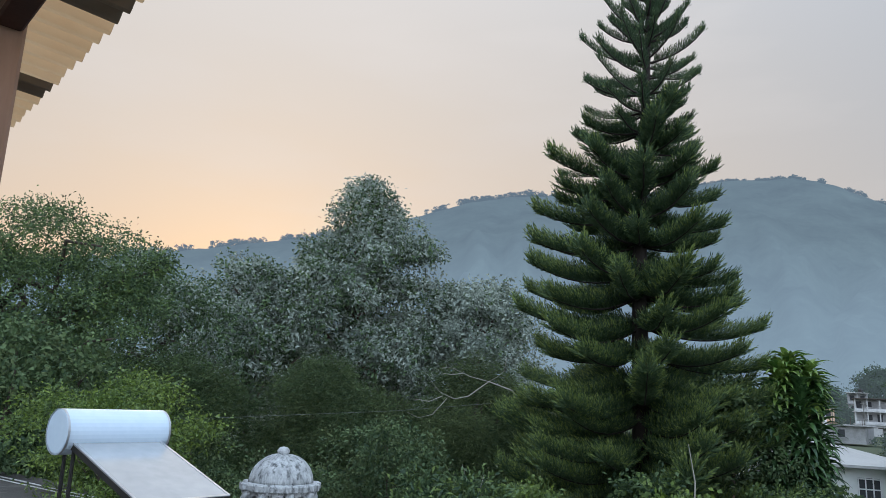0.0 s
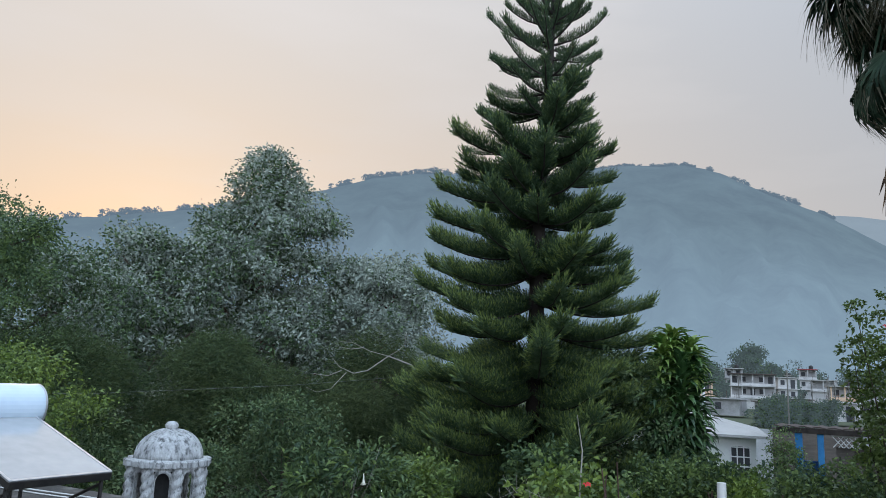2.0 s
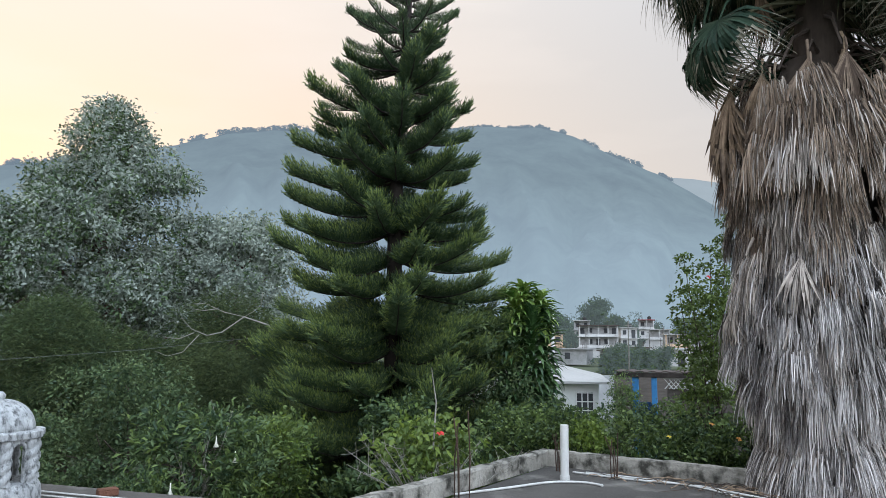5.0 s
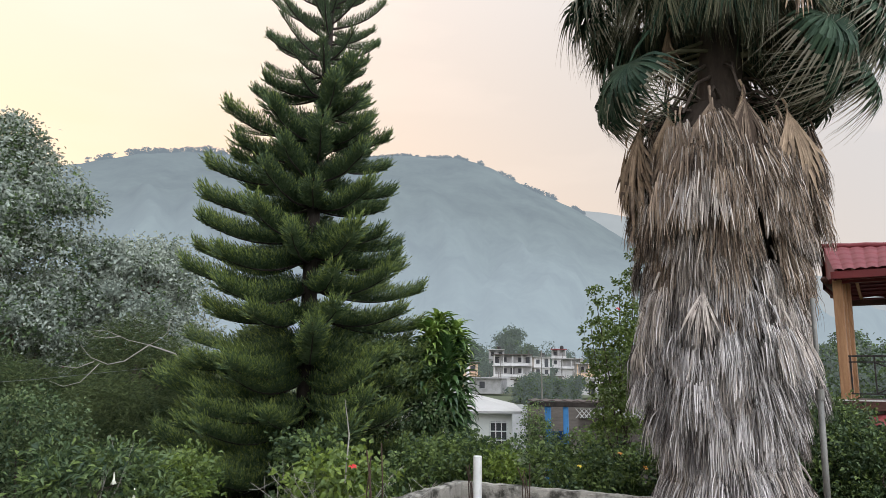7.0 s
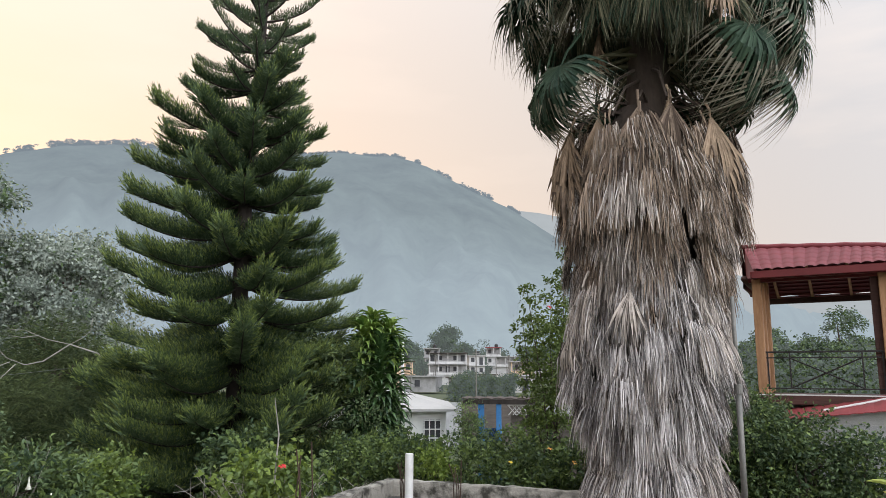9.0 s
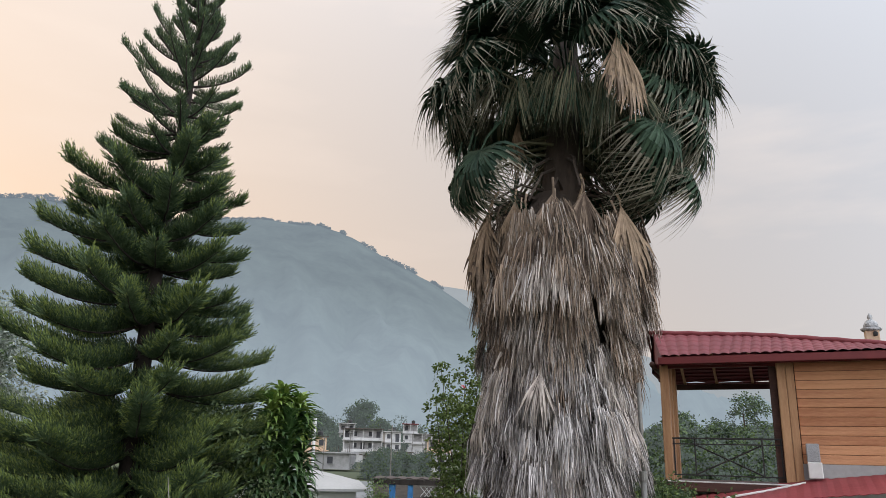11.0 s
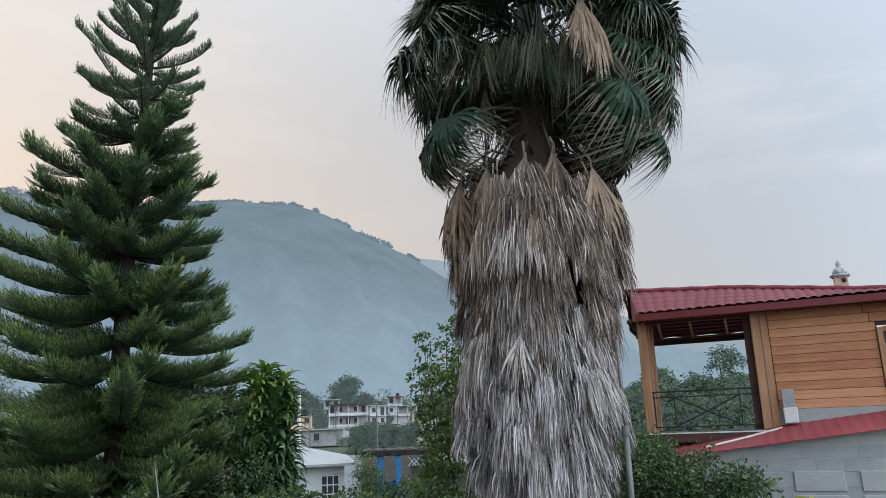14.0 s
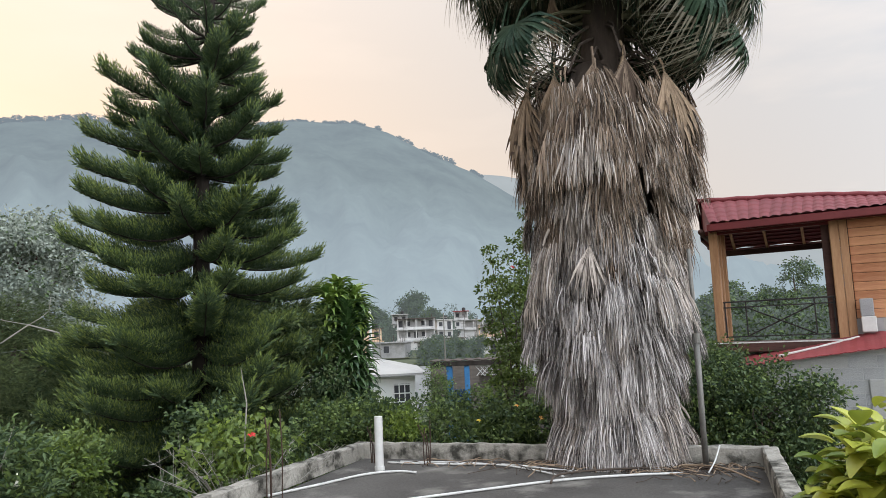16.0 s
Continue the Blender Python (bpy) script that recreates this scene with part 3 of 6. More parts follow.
def hill(name, label, material, ridge, near, far, rough, seed, a0=-75, a1=110, steps=220, rows=46, foot=6.0):
    """A wooded mountainside: spurs and gullies between its foot at distance near and its ridge at distance far. ridge: (bearing, slope angle) pairs."""
    az = np.radians(np.linspace(a0, a1, steps))
    el = np.interp(np.degrees(az), [p[0] for p in ridge], [p[1] for p in ridge])
    b = Build()
    for i in range(rows):
        s = i / (rows - 1)
        for j in range(steps):
            a = az[j]
            d0 = far * (1 + 0.10 * noise.noise((a * 3, seed, 0.5)))
            d = near + (d0 - near) * s
            top = d0 * math.tan(radians(el[j])) + noise.noise((a * 60, seed, 1.5)) * 3.0
            spur = noise.fractal((a * 13, s * 2.0, seed), 1.0, 2.0, 5) * rough * math.sin(math.pi * min(1, s * 1.0)) ** 0.8
            z = foot + (top - foot) * (s ** 1.25) + spur * (1 - s)
            d += noise.fractal((a * 14, s * 3, seed + 7), 1.0, 2.0, 4) * 60 * math.sin(math.pi * s)
            b.v.append((d * math.sin(a), d * math.cos(a), z))
    for j in range(steps):
        a = az[j]
        b.v.append((far * 1.3 * math.sin(a), far * 1.3 * math.cos(a), foot))
    for i in range(rows):
        for j in range(steps - 1):
            k = i * steps + j
            b.f.append((k, k + 1, k + 1 + steps, k + steps))
    whole(name, b.mesh(name, material, smooth=True), label, "mountain", kind="structure")
    return az, el, far, seed


RIDGE = [(-75, 5.0), (-40, 7.0), (-24.4, 9.2), (-20, 10.2), (-15, 11.3), (-10, 12.2), (-5, 13.4), (-2, 14.4), (2, 15.6), (5.2, 16.1), (9, 16.2), (13, 15.6), (17, 16.3), (21.3, 16.9),
         (26.4, 16.8), (29, 16.1), (32, 14.5), (36, 12.6), (40, 10.0), (45, 6.5), (52, 4.0), (60, 3.2), (75, 2.6), (110, 2.0)]
RIDGE_FAR = [(-75, 3), (25, 9), (33, 11.8), (36, 12.6), (38, 12.3), (41, 11.7), (46, 9.6), (52, 7.2), (60, 5.0), (68, 4.4), (80, 4.0), (110, 3)]
build_ground()
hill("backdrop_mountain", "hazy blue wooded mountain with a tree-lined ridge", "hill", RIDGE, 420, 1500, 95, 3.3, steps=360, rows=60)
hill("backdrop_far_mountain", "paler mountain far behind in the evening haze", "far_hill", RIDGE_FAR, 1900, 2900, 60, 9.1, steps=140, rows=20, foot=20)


def ridge_trees():
    rng = np.random.default_rng(5)
    cs, rs = [], []
    for a in np.concatenate([rng.uniform(-26, 14, 620), rng.uniform(14, 38, 330), rng.normal(-1.0, 4, 60)]):
        el = np.interp(a, [p[0] for p in RIDGE], [p[1] for p in RIDGE])
        ar = radians(a)
        far = 1500 * (1 + 0.10 * noise.noise((ar * 3, 3.3, 0.5)))
        z = far * math.tan(radians(el)) + noise.noise((ar * 60, 3.3, 1.5)) * 3.0
        hgt = rng.uniform(1, 14) * (1.0 if a < 9 else 0.65 if a > 26 else 0.30)
        if noise.noise((ar * 40, 8.8, 2)) < -0.16:
            continue
        for k in range(3):
            cs.append((far * math.sin(ar) + rng.normal() * 3, far * math.cos(ar), z - 2.5 + hgt * rng.uniform(0.0, 1.1)))
            rs.append(rng.uniform(1.4, 3.2))
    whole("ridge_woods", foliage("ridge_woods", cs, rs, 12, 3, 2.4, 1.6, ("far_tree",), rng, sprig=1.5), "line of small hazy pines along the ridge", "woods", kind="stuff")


ridge_trees()


def valley_woods():
    """Woods on the valley floor, between and behind the houses."""
    rng = np.random.default_rng(11)
    cs, rs = [], []
    for i in range(420):
        a, d = radians(rng.uniform(18, 75)), rng.uniform(180, 420)
        z = land_z(d)
        h = rng.uniform(3, 7) * d / 260
        for k in range(3):
            cs.append((d * math.sin(a) + rng.normal() * 2.5, d * math.cos(a) + rng.normal() * 2.5, z + h * rng.uniform(0.3, 1.0)))
            rs.append(h * rng.uniform(0.3, 0.55))
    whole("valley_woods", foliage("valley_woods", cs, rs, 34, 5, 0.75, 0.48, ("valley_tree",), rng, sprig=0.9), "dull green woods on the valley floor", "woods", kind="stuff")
    cs, rs = [], []
    for i in range(130):                       # nearer trees seen past the wooden house
        a, d = radians(rng.uniform(49, 76)), rng.uniform(55, 120)
        h = d * math.tan(radians(rng.uniform(-0.6, 1.5)))
        for k in range(4):
            cs.append((d * math.sin(a) + rng.normal() * 1.4, d * math.cos(a) + rng.normal() * 1.4, GROUND + (h - GROUND) * rng.uniform(0.35, 0.95)))
            rs.append(rng.uniform(0.9, 1.9))
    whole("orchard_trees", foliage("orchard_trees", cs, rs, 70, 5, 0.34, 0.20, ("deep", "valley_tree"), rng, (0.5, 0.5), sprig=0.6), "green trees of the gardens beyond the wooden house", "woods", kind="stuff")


valley_woods()

# ---- flat roofs and terrace below the balcony ----
TERRACE = Matrix.Translation((5.0, 9.91, 0)) @ Matrix.Rotation(radians(-52.9), 4, "Z")     # x along the far parapet, -y towards the house


def build_roofs():
    pts = [(-13.0, 19.05), (2.1, 7.6), (5.0, 9.91), (8.27, 5.58), (1.6, 0.55), (-1.2, 0.55), (-3.2, 0.5), (-16, 9)]
    b = Build()
    n = len(pts)
    for z in (ROOF, ROOF - 0.18):
        b.v.extend((x, y, z) for x, y in pts)
    b.f.append(tuple(reversed(range(n))))
    b.f.append(tuple(range(n, 2 * n)))
    for i in range(n):
        j = (i + 1) % n
        b.f.append((i, j, n + j, n + i))
    b.m = [0] * len(b.f)
    roof = whole("flat_roof", b.mesh("flat_roof", "membrane"), "dark weathered flat roof terrace with a bitumen coat", "roof", kind="structure")
    w = Build()
    inner = [(x * 0.995, y * 0.985) for x, y in pts]
    for i in range(n):
        (x0, y0), (x1, y1) = inner[i], inner[(i + 1) % n]
        L = math.hypot(x1 - x0, y1 - y0)
        w.box(((x0 + x1) / 2, (y0 + y1) / 2, (GROUND + ROOF - 0.18) / 2), (L, 0.15, ROOF - 0.18 - GROUND), math.atan2(y1 - y0, x1 - x0))
    whole("wall_lower_house", w.mesh("wall_lower_house", "grey_wall"), "grey rendered walls of the house under the roof terrace", "wall", kind="structure")


build_roofs()


def rough_wall(name, label, p0, p1, z0, z1, th, seed, step=0.12):
    """A low parapet with uneven, chipped edges."""
    rng = np.random.default_rng(seed)
    p0, p1 = Vector((*p0, 0)), Vector((*p1, 0))
    L = (p1 - p0).length
    u = (p1 - p0) / L
    w = Vector((-u.y, u.x, 0))
    n = max(3, int(L / step))
    b = Build()
    prof = [(-0.5, 0), (-0.5, 0.5), (-0.5, 0.9), (-0.42, 1), (0.42, 1), (0.5, 0.9), (0.5, 0)]
    for i in range(n + 1):
        p = p0 + u * (L * i / n)
        for a, c in prof:
            j = 0.006
            q = p + w * (a * th + rng.normal() * j * 0.6)
            b.v.append((q.x, q.y, z0 + (z1 - z0) * c + (rng.normal() * j if c > 0.4 else 0)))
    k = len(prof)
    for i in range(n):
        for j in range(k - 1):
            a = i * k + j
            b.f.append((a, a + 1, a + 1 + k, a + k))
    b.f.append(tuple(range(k)))
    b.f.append(tuple(reversed(range(n * k, n * k + k))))
    return whole(name, b.mesh(name, "parapet"), label, "wall", kind="structure")


def tpt(x, y):
    p = TERRACE @ Vector((x, y, 0))
    return (p.x, p.y)


rough_wall("parapet_far", "low concrete parapet stained black with mould", tpt(-0.16, 0.08), tpt(5.50, 0.08), ROOF, ROOF + 0.22, 0.16, 1)
rough_wall("parapet_left", "low concrete parapet stained black with mould", tpt(-0.08, -0.005), tpt(-0.08, -5.0), ROOF, ROOF + 0.22, 0.16, 2)
rough_wall("parapet_right", "pale concrete parapet at the edge of the terrace", tpt(5.50, -0.005), tpt(5.50, -6.2), ROOF, ROOF + 0.24, 0.18, 3)


def build_own_balcony():
    """The covered balcony from which all is seen: floor, back wall, roof of corrugated sheet on a post."""
    e, n = Vector((-0.671, 0.741, 0)), Vector((-0.741, -0.671, 0))      # along the eave, and inwards from it
    o = Vector((-1.05, 2.12, 1.20)) + n * 0.10
    ang = math.atan2(e.y, e.x)
    c = o + n * 1.6 - e * 0.2
    whole("floor", Build().box((c.x, c.y, -1.63), (7.0, 3.0, 0.16), ang, 0.01).mesh("floor", "parapet"), "concrete balcony floor", "floor", kind="structure")
    c2 = o + n * 3.15 - e * 0.2
    whole("wall_back", Build().box((c2.x, c2.y, -0.15), (7.0, 0.14, 2.9), ang).mesh("wall_back", "white_wall"), "plain white back wall of the balcony", "wall", kind="structure")
    roof = thing("balcony_roof", "corrugated cream plastic balcony roof on timber beams", "roof", kind="structure")
    pitch, amp = 0.098, 0.016
    s = -3.3
    i = 0
    while s < 3.6:
        # brown strips stand in for purlins and their shade on the sheets
        brown = (i % 9) in (7, 8)
        b = Build()
        k = 9
        for q in range(k):
            w = s + pitch * q / (k - 1)
            z = amp * math.cos(2 * math.pi * q / (k - 1))
            for d, dz in ((0.0, 0.0), (1.6, 0.10), (3.2, 0.22)):
                p = o + e * w + n * (d + 0.004 * (i % 3))
                b.v.append((p.x, p.y, p.z + z + dz))
            for d, dz in ((0.0, 0.0), (1.6, 0.10), (3.2, 0.22)):
                p = o + e * w + n * (d + 0.004 * (i % 3))
                b.v.append((p.x, p.y, p.z + z + dz + 0.004))
        for q in range(k - 1):
            a = q * 6
            for j in (0, 1):
                b.f.append((a + j, a + j + 6, a + j + 7, a + j + 1))
                b.f.append((a + 3 + j, a + 4 + j, a + 10 + j, a + 9 + j))
            b.f.append((a, a + 3, a + 9, a + 6))
        part("sheet", b.mesh("sheet", "purlin_shade_sheet" if brown else "cream_sheet", smooth=False), roof)
        s += pitch
        i += 1
    for d in (0.30, 2.9):
        p = o + n * d
        part("beam", Build().box((p.x, p.y, p.z - 0.075), (7.0, 0.08, 0.12), ang, 0.008).mesh("beam", "dark_timber"), roof)
    for w, d in ((0.27, 0.312), (-3.0, 0.312), (3.3, 0.312)):
        p = o + e * w + n * d
        part("post", Build().box((p.x, p.y, (p.z - 0.02 - 1.55) / 2), (0.125, 0.125, p.z - 0.02 + 1.55), ang, 0.01).mesh("post", "pink_wood"), roof, "pinkish pine post with knots")


build_own_balcony()

# ---- the Norfolk pine ----
def pine_branch(name, length, seed, fresh, airy=False):
    """One branch along +x: an axis that dips and then lifts, with brushes of needles standing up on side shoots."""
    rng = np.random.default_rng(seed)
    n = int((38 if airy else 44) * length / 2.6) + 12
    s = np.linspace(0.10, 1.0, n) ** 0.9
    ax = np.stack([s * length, rng.normal(size=n) * 0.01, length * (0.13 * s ** 3 - 0.06 * np.sin(np.pi * s))], 1)
    bases, ways, lens, ends = [], [], [], []
    for i in range(n):
        for side in (-1, 1):
            for lift in ((0.55, 1.2) if airy else (0.25, 0.75, 1.25)):
                L = (0.34 - 0.04 * s[i]) * min(1.0, 0.45 + 2.2 * s[i]) * rng.uniform(0.75, 1.2) * (0.6 + 0.4 * length / 2.6) * (0.52 if airy else 1.0)
                w = np.array([0.42 + 0.15 * s[i], side * (0.85 - 0.35 * lift), lift])
                w /= np.linalg.norm(w)
                k = 10 if airy else 16
                q = np.linspace(0.05, 1.0, k)
                p = ax[i] + w * (q * L)[:, None] + np.array([0, 0, 1.0]) * (q ** 2 * L * 0.38)[:, None]
                bases.append(p)
                d = w + rng.normal(size=(k, 3)) * 0.22 + np.array([0.05, 0, 0.25])
                ends.append(np.clip((q - 0.45) / 0.5, 0, 1) * (0.25 + 0.75 * s[i]))
                ways.append(d)
                lens.append(rng.uniform(0.07, 0.13, k))
    for i in range(4 if airy else 12):                        # the blunt brush at the end
        L = 0.24 * rng.uniform(0.8, 1.2) * (0.6 + 0.4 * length / 2.6) * (0.5 if airy else 1.0)
        w = np.array([0.75, rng.uniform(-0.6, 0.6), rng.uniform(0.3, 1.1)])
        w /= np.linalg.norm(w)
        k = 12
        q = np.linspace(0.05, 1.0, k)
        bases.append(ax[-1] - np.array([1, 0, 0]) * rng.uniform(0.0, 0.2) + w * (q * L)[:, None] + np.array([0, 0, 1.0]) * (q ** 2 * L * 0.45)[:, None])
        ways.append(w + rng.normal(size=(k, 3)) * 0.25 + np.array([0, 0, 0.3]))
        lens.append(rng.uniform(0.07, 0.13, k))
        ends.append(np.clip((q - 0.3) / 0.5, 0, 1))
    k = 26
    bases.append(ax[-1] + rng.normal(size=(k, 3)) * 0.03 - np.array([1, 0, 0]) * rng.uniform(0, 0.12, k)[:, None])
    ways.append(np.array([0.9, 0, 0.7]) + rng.normal(size=(k, 3)) * 0.35)
    lens.append(rng.uniform(0.08, 0.13, k))
    ends.append(np.ones(k))
    b, w, L = np.concatenate(bases), np.concatenate(ways), np.concatenate(lens)
    v, f = leaf_arrays(b, w, L * (0.8 if airy else 1.0), 0.015 if airy else 0.018, rng, 0.0)
    m = rng.uniform(size=len(b)) < fresh * np.concatenate(ends)
    idx = np.concatenate([m, m]).astype(int)
    bk = Build().tube([(0, 0, 0)] + [tuple(p) for p in ax[::6]] + [tuple(ax[-1])], [0.035] + [0.028 * (1 - 0.8 * x) for x in np.linspace(0, 1, len(ax[::6]) + 1)], 5)
    tri = []
    for face in bk.f:
        for q in range(1, len(face) - 1):
            tri.append((face[0], face[q], face[q + 1]))
    V = np.concatenate([v, np.array(bk.v)])
    F = np.concatenate([f, np.array(tri) + len(v)])
    I = np.concatenate([idx, np.full(len(tri), 2)])
    return mesh_np(name, V, F, "pine", "pine_tip", "pine_bark", index=I)


def norfolk_pine():
    rng = np.random.default_rng(21)
    x, y, base, top = 4.22, 15.9, GROUND, 11.05
    t = thing("norfolk_pine", "tall dark green Norfolk Island pine in tiers of upturned branches", "tree", (x, y, base))
    H = top - base
    stem = [Vector((-0.08 + 0.36 * s ** 1.6 + 0.06 * math.sin(s * 9), -0.15 * s + 0.05 * math.sin(s * 7 + 1), H * s)) for s in np.linspace(0, 1, 14)]
    part("trunk", Build().tube(stem, [0.24 * (1 - s) ** 0.75 + 0.012 for s in np.linspace(0, 1, 14)], 10).mesh("trunk", "pine_bark", smooth=True), t)
    prof = [(-4.0, 3.0), (-2.6, 3.5), (-1.7, 3.45), (-0.8, 3.1), (0.0, 2.85), (0.8, 2.7), (1.5, 2.45), (2.3, 2.42), (3.3, 2.2), (4.0, 2.05), (4.8, 1.85), (5.6, 1.68), (6.3, 1.50), (7.0, 1.25),
            (7.9, 1.42), (8.4, 1.18), (9.2, 0.86), (10.0, 0.66), (10.7, 0.42), (11.2, 0.18)]
    pz, pr = [p[0] for p in prof], [p[1] for p in prof]
    lens = (0.5, 0.9, 1.3, 1.7, 2.1, 2.6, 3.0)
    kinds = {L: [pine_branch("branch", L, 100 + i * 10 + j, 0.75 if L > 1.9 else 0.35) for j in range(2)] for i, L in enumerate(lens)}
    light = {L: [pine_branch("branch", L, 400 + i * 10 + j, 0.1, True) for j in range(2)] for i, L in enumerate(lens)}
    z = -3.6
    turn = 0.0
    while z < top - 0.10:
        R = float(np.interp(z, pz, pr))
        count = 10 if z < 0.8 else 9 if z < 4 else 7
        turn += 0.45
        for i in range(count):
            a = turn + 2 * math.pi * i / count + rng.normal() * 0.13
            r = R * rng.uniform(0.76, 1.06) * (1.14 if 7 < z < 9 else 1.0) * (1 - 0.11 * math.cos(a + 0.26) * (z > 2.5))
            L = min(lens, key=lambda q: abs(q - r))
            k = r / L
            j = (z - base + rng.normal() * 0.06) / H * 13
            p = stem[int(j)].lerp(stem[min(13, int(j) + 1)], j - int(j))
            rise = -9 + 4 * min(1.0, max(0.0, (z - 2) / 3.5)) + 52 * max(0.0, (z - 5.0) / 6.0) ** 1.5 + rng.normal() * 6
            m = Matrix.Translation(p) @ Matrix.Rotation(a, 4, "Z") @ Matrix.Rotation(radians(-rise), 4, "Y") @ Matrix.Diagonal((k, k * (1.0 if z < 7 else 0.8), k, 1))
            part("branch", (light if z > 6.3 + rng.normal() * 0.9 else kinds)[L][rng.integers(2)], t, m=m)
        z += (0.44 if z < 0.6 else 0.55 if z < 4 else 0.50 if z < 7 else 0.40) * rng.uniform(0.85, 1.15)


norfolk_pine()


# ---- the fan palm with its skirt of dead fronds ----
def fan(name, radius, blades, spread, droop, curl, width, seed, mats, petiole=0.5, tip_dry=0.35, split=0.45):
    """A fan frond along +x, stalk first: blades joined near the stalk and splitting into drooping tips."""
    rng = np.random.default_rng(seed)
    b = Build()
    b.tube([(-petiole, 0, 0), (-petiole * 0.4, 0, 0.04), (0, 0, 0.0)], [0.022, 0.018, 0.012], 5, 0)
    for i in range(blades):
        a = spread * (i / (blades - 1) - 0.5) + rng.normal() * 0.02
        L = radius * (1 - 0.18 * abs(a) / (spread / 2)) * rng.uniform(0.82, 1.1)
        d = Vector((math.cos(a), math.sin(a), 0))
        sd = Vector((-math.sin(a), math.cos(a), 0))
        seg = 8
        pts, wd = [], []
        dr = droop * rng.uniform(0.6, 1.4)
        sway = rng.normal() * 0.06
        for k in range(seg + 1):
            s = k / seg
            fall = dr * L * max(0.0, s - 0.42) ** 1.5 * 2.0
            pts.append(d * (L * s * (1 - 0.25 * dr * max(0, s - 0.5))) + sd * (sway * s * s * L) + Vector((0, 0, curl * L * s * s * 0.35 + 0.02 * math.cos(i * math.pi) * (s < 0.7) - fall)))
            wd.append(width * (0.35 + 0.6 * s / split if s < split else max(0.04, 0.95 - 0.75 * (s - split) / 0.22 if s < split + 0.22 else 0.20 * (1 - s) / (0.78 - split) + 0.03)) * 0.5)
        k0 = len(b.v)
        fold = 0.35
        for p, w in zip(pts, wd):
            b.v.extend((tuple(p - sd * w), tuple(p + Vector((0, 0, -w * fold))), tuple(p + sd * w)))
        for k in range(seg):
            q = k0 + k * 3
            mm = 1 if (k >= seg - 3 and rng.uniform() < tip_dry) else 0
            b.f.extend(((q, q + 1, q + 4, q + 3), (q + 1, q + 2, q + 5, q + 4)))
            b.m.extend((mm, mm))
    return b.mesh(name, *mats)


def tuft(name, length, strips, breadth, seed, mats=("dead", "dead_tan"), tan=0.15):
    """A dead frond that hangs: a short stalk and a sheaf of narrow, dry, nearly straight strips hanging down -z."""
    rng = np.random.default_rng(seed)
    b = Build()
    b.tube([(0, 0, 0.2), (0.05, 0, 0.08), (0.08, 0, -0.03)], [0.018, 0.016, 0.012], 5, 0)
    lean = rng.normal() * 0.015
    for i in range(strips):
        q = rng.uniform(-1, 1)
        drop = rng.uniform(0.0, 0.42) * length
        L = length * rng.uniform(0.34, 0.62)
        w = rng.uniform(0.008, 0.021)
        x0 = rng.uniform(-0.05, 0.05)
        out = rng.normal() * 0.025 + 0.025
        y0 = q * breadth * (0.26 + 0.24 * drop / length)
        y1 = y0 + q * 0.05 + rng.normal() * 0.028 + lean
        tw = rng.normal() * 0.6
        seg = 3
        k0 = len(b.v)
        for k in range(seg + 1):
            s = k / seg
            x = x0 + out * math.sin(s * 2.2) + 0.03 * s
            y = y0 + (y1 - y0) * s
            z = -drop - L * s
            ww = w * (1.0 - 0.8 * s * s)
            dx, dy = math.sin(tw) * ww * 0.5, math.cos(tw) * ww * 0.5
            b.v.extend(((x - dx, y - dy, z), (x + dx, y + dy, z)))
        mm = 1 if rng.uniform() < tan else 0
        for k in range(seg):
            p = k0 + k * 2
            b.f.append((p, p + 1, p + 3, p + 2))
            b.m.append(mm)
    return b.mesh(name, *mats)


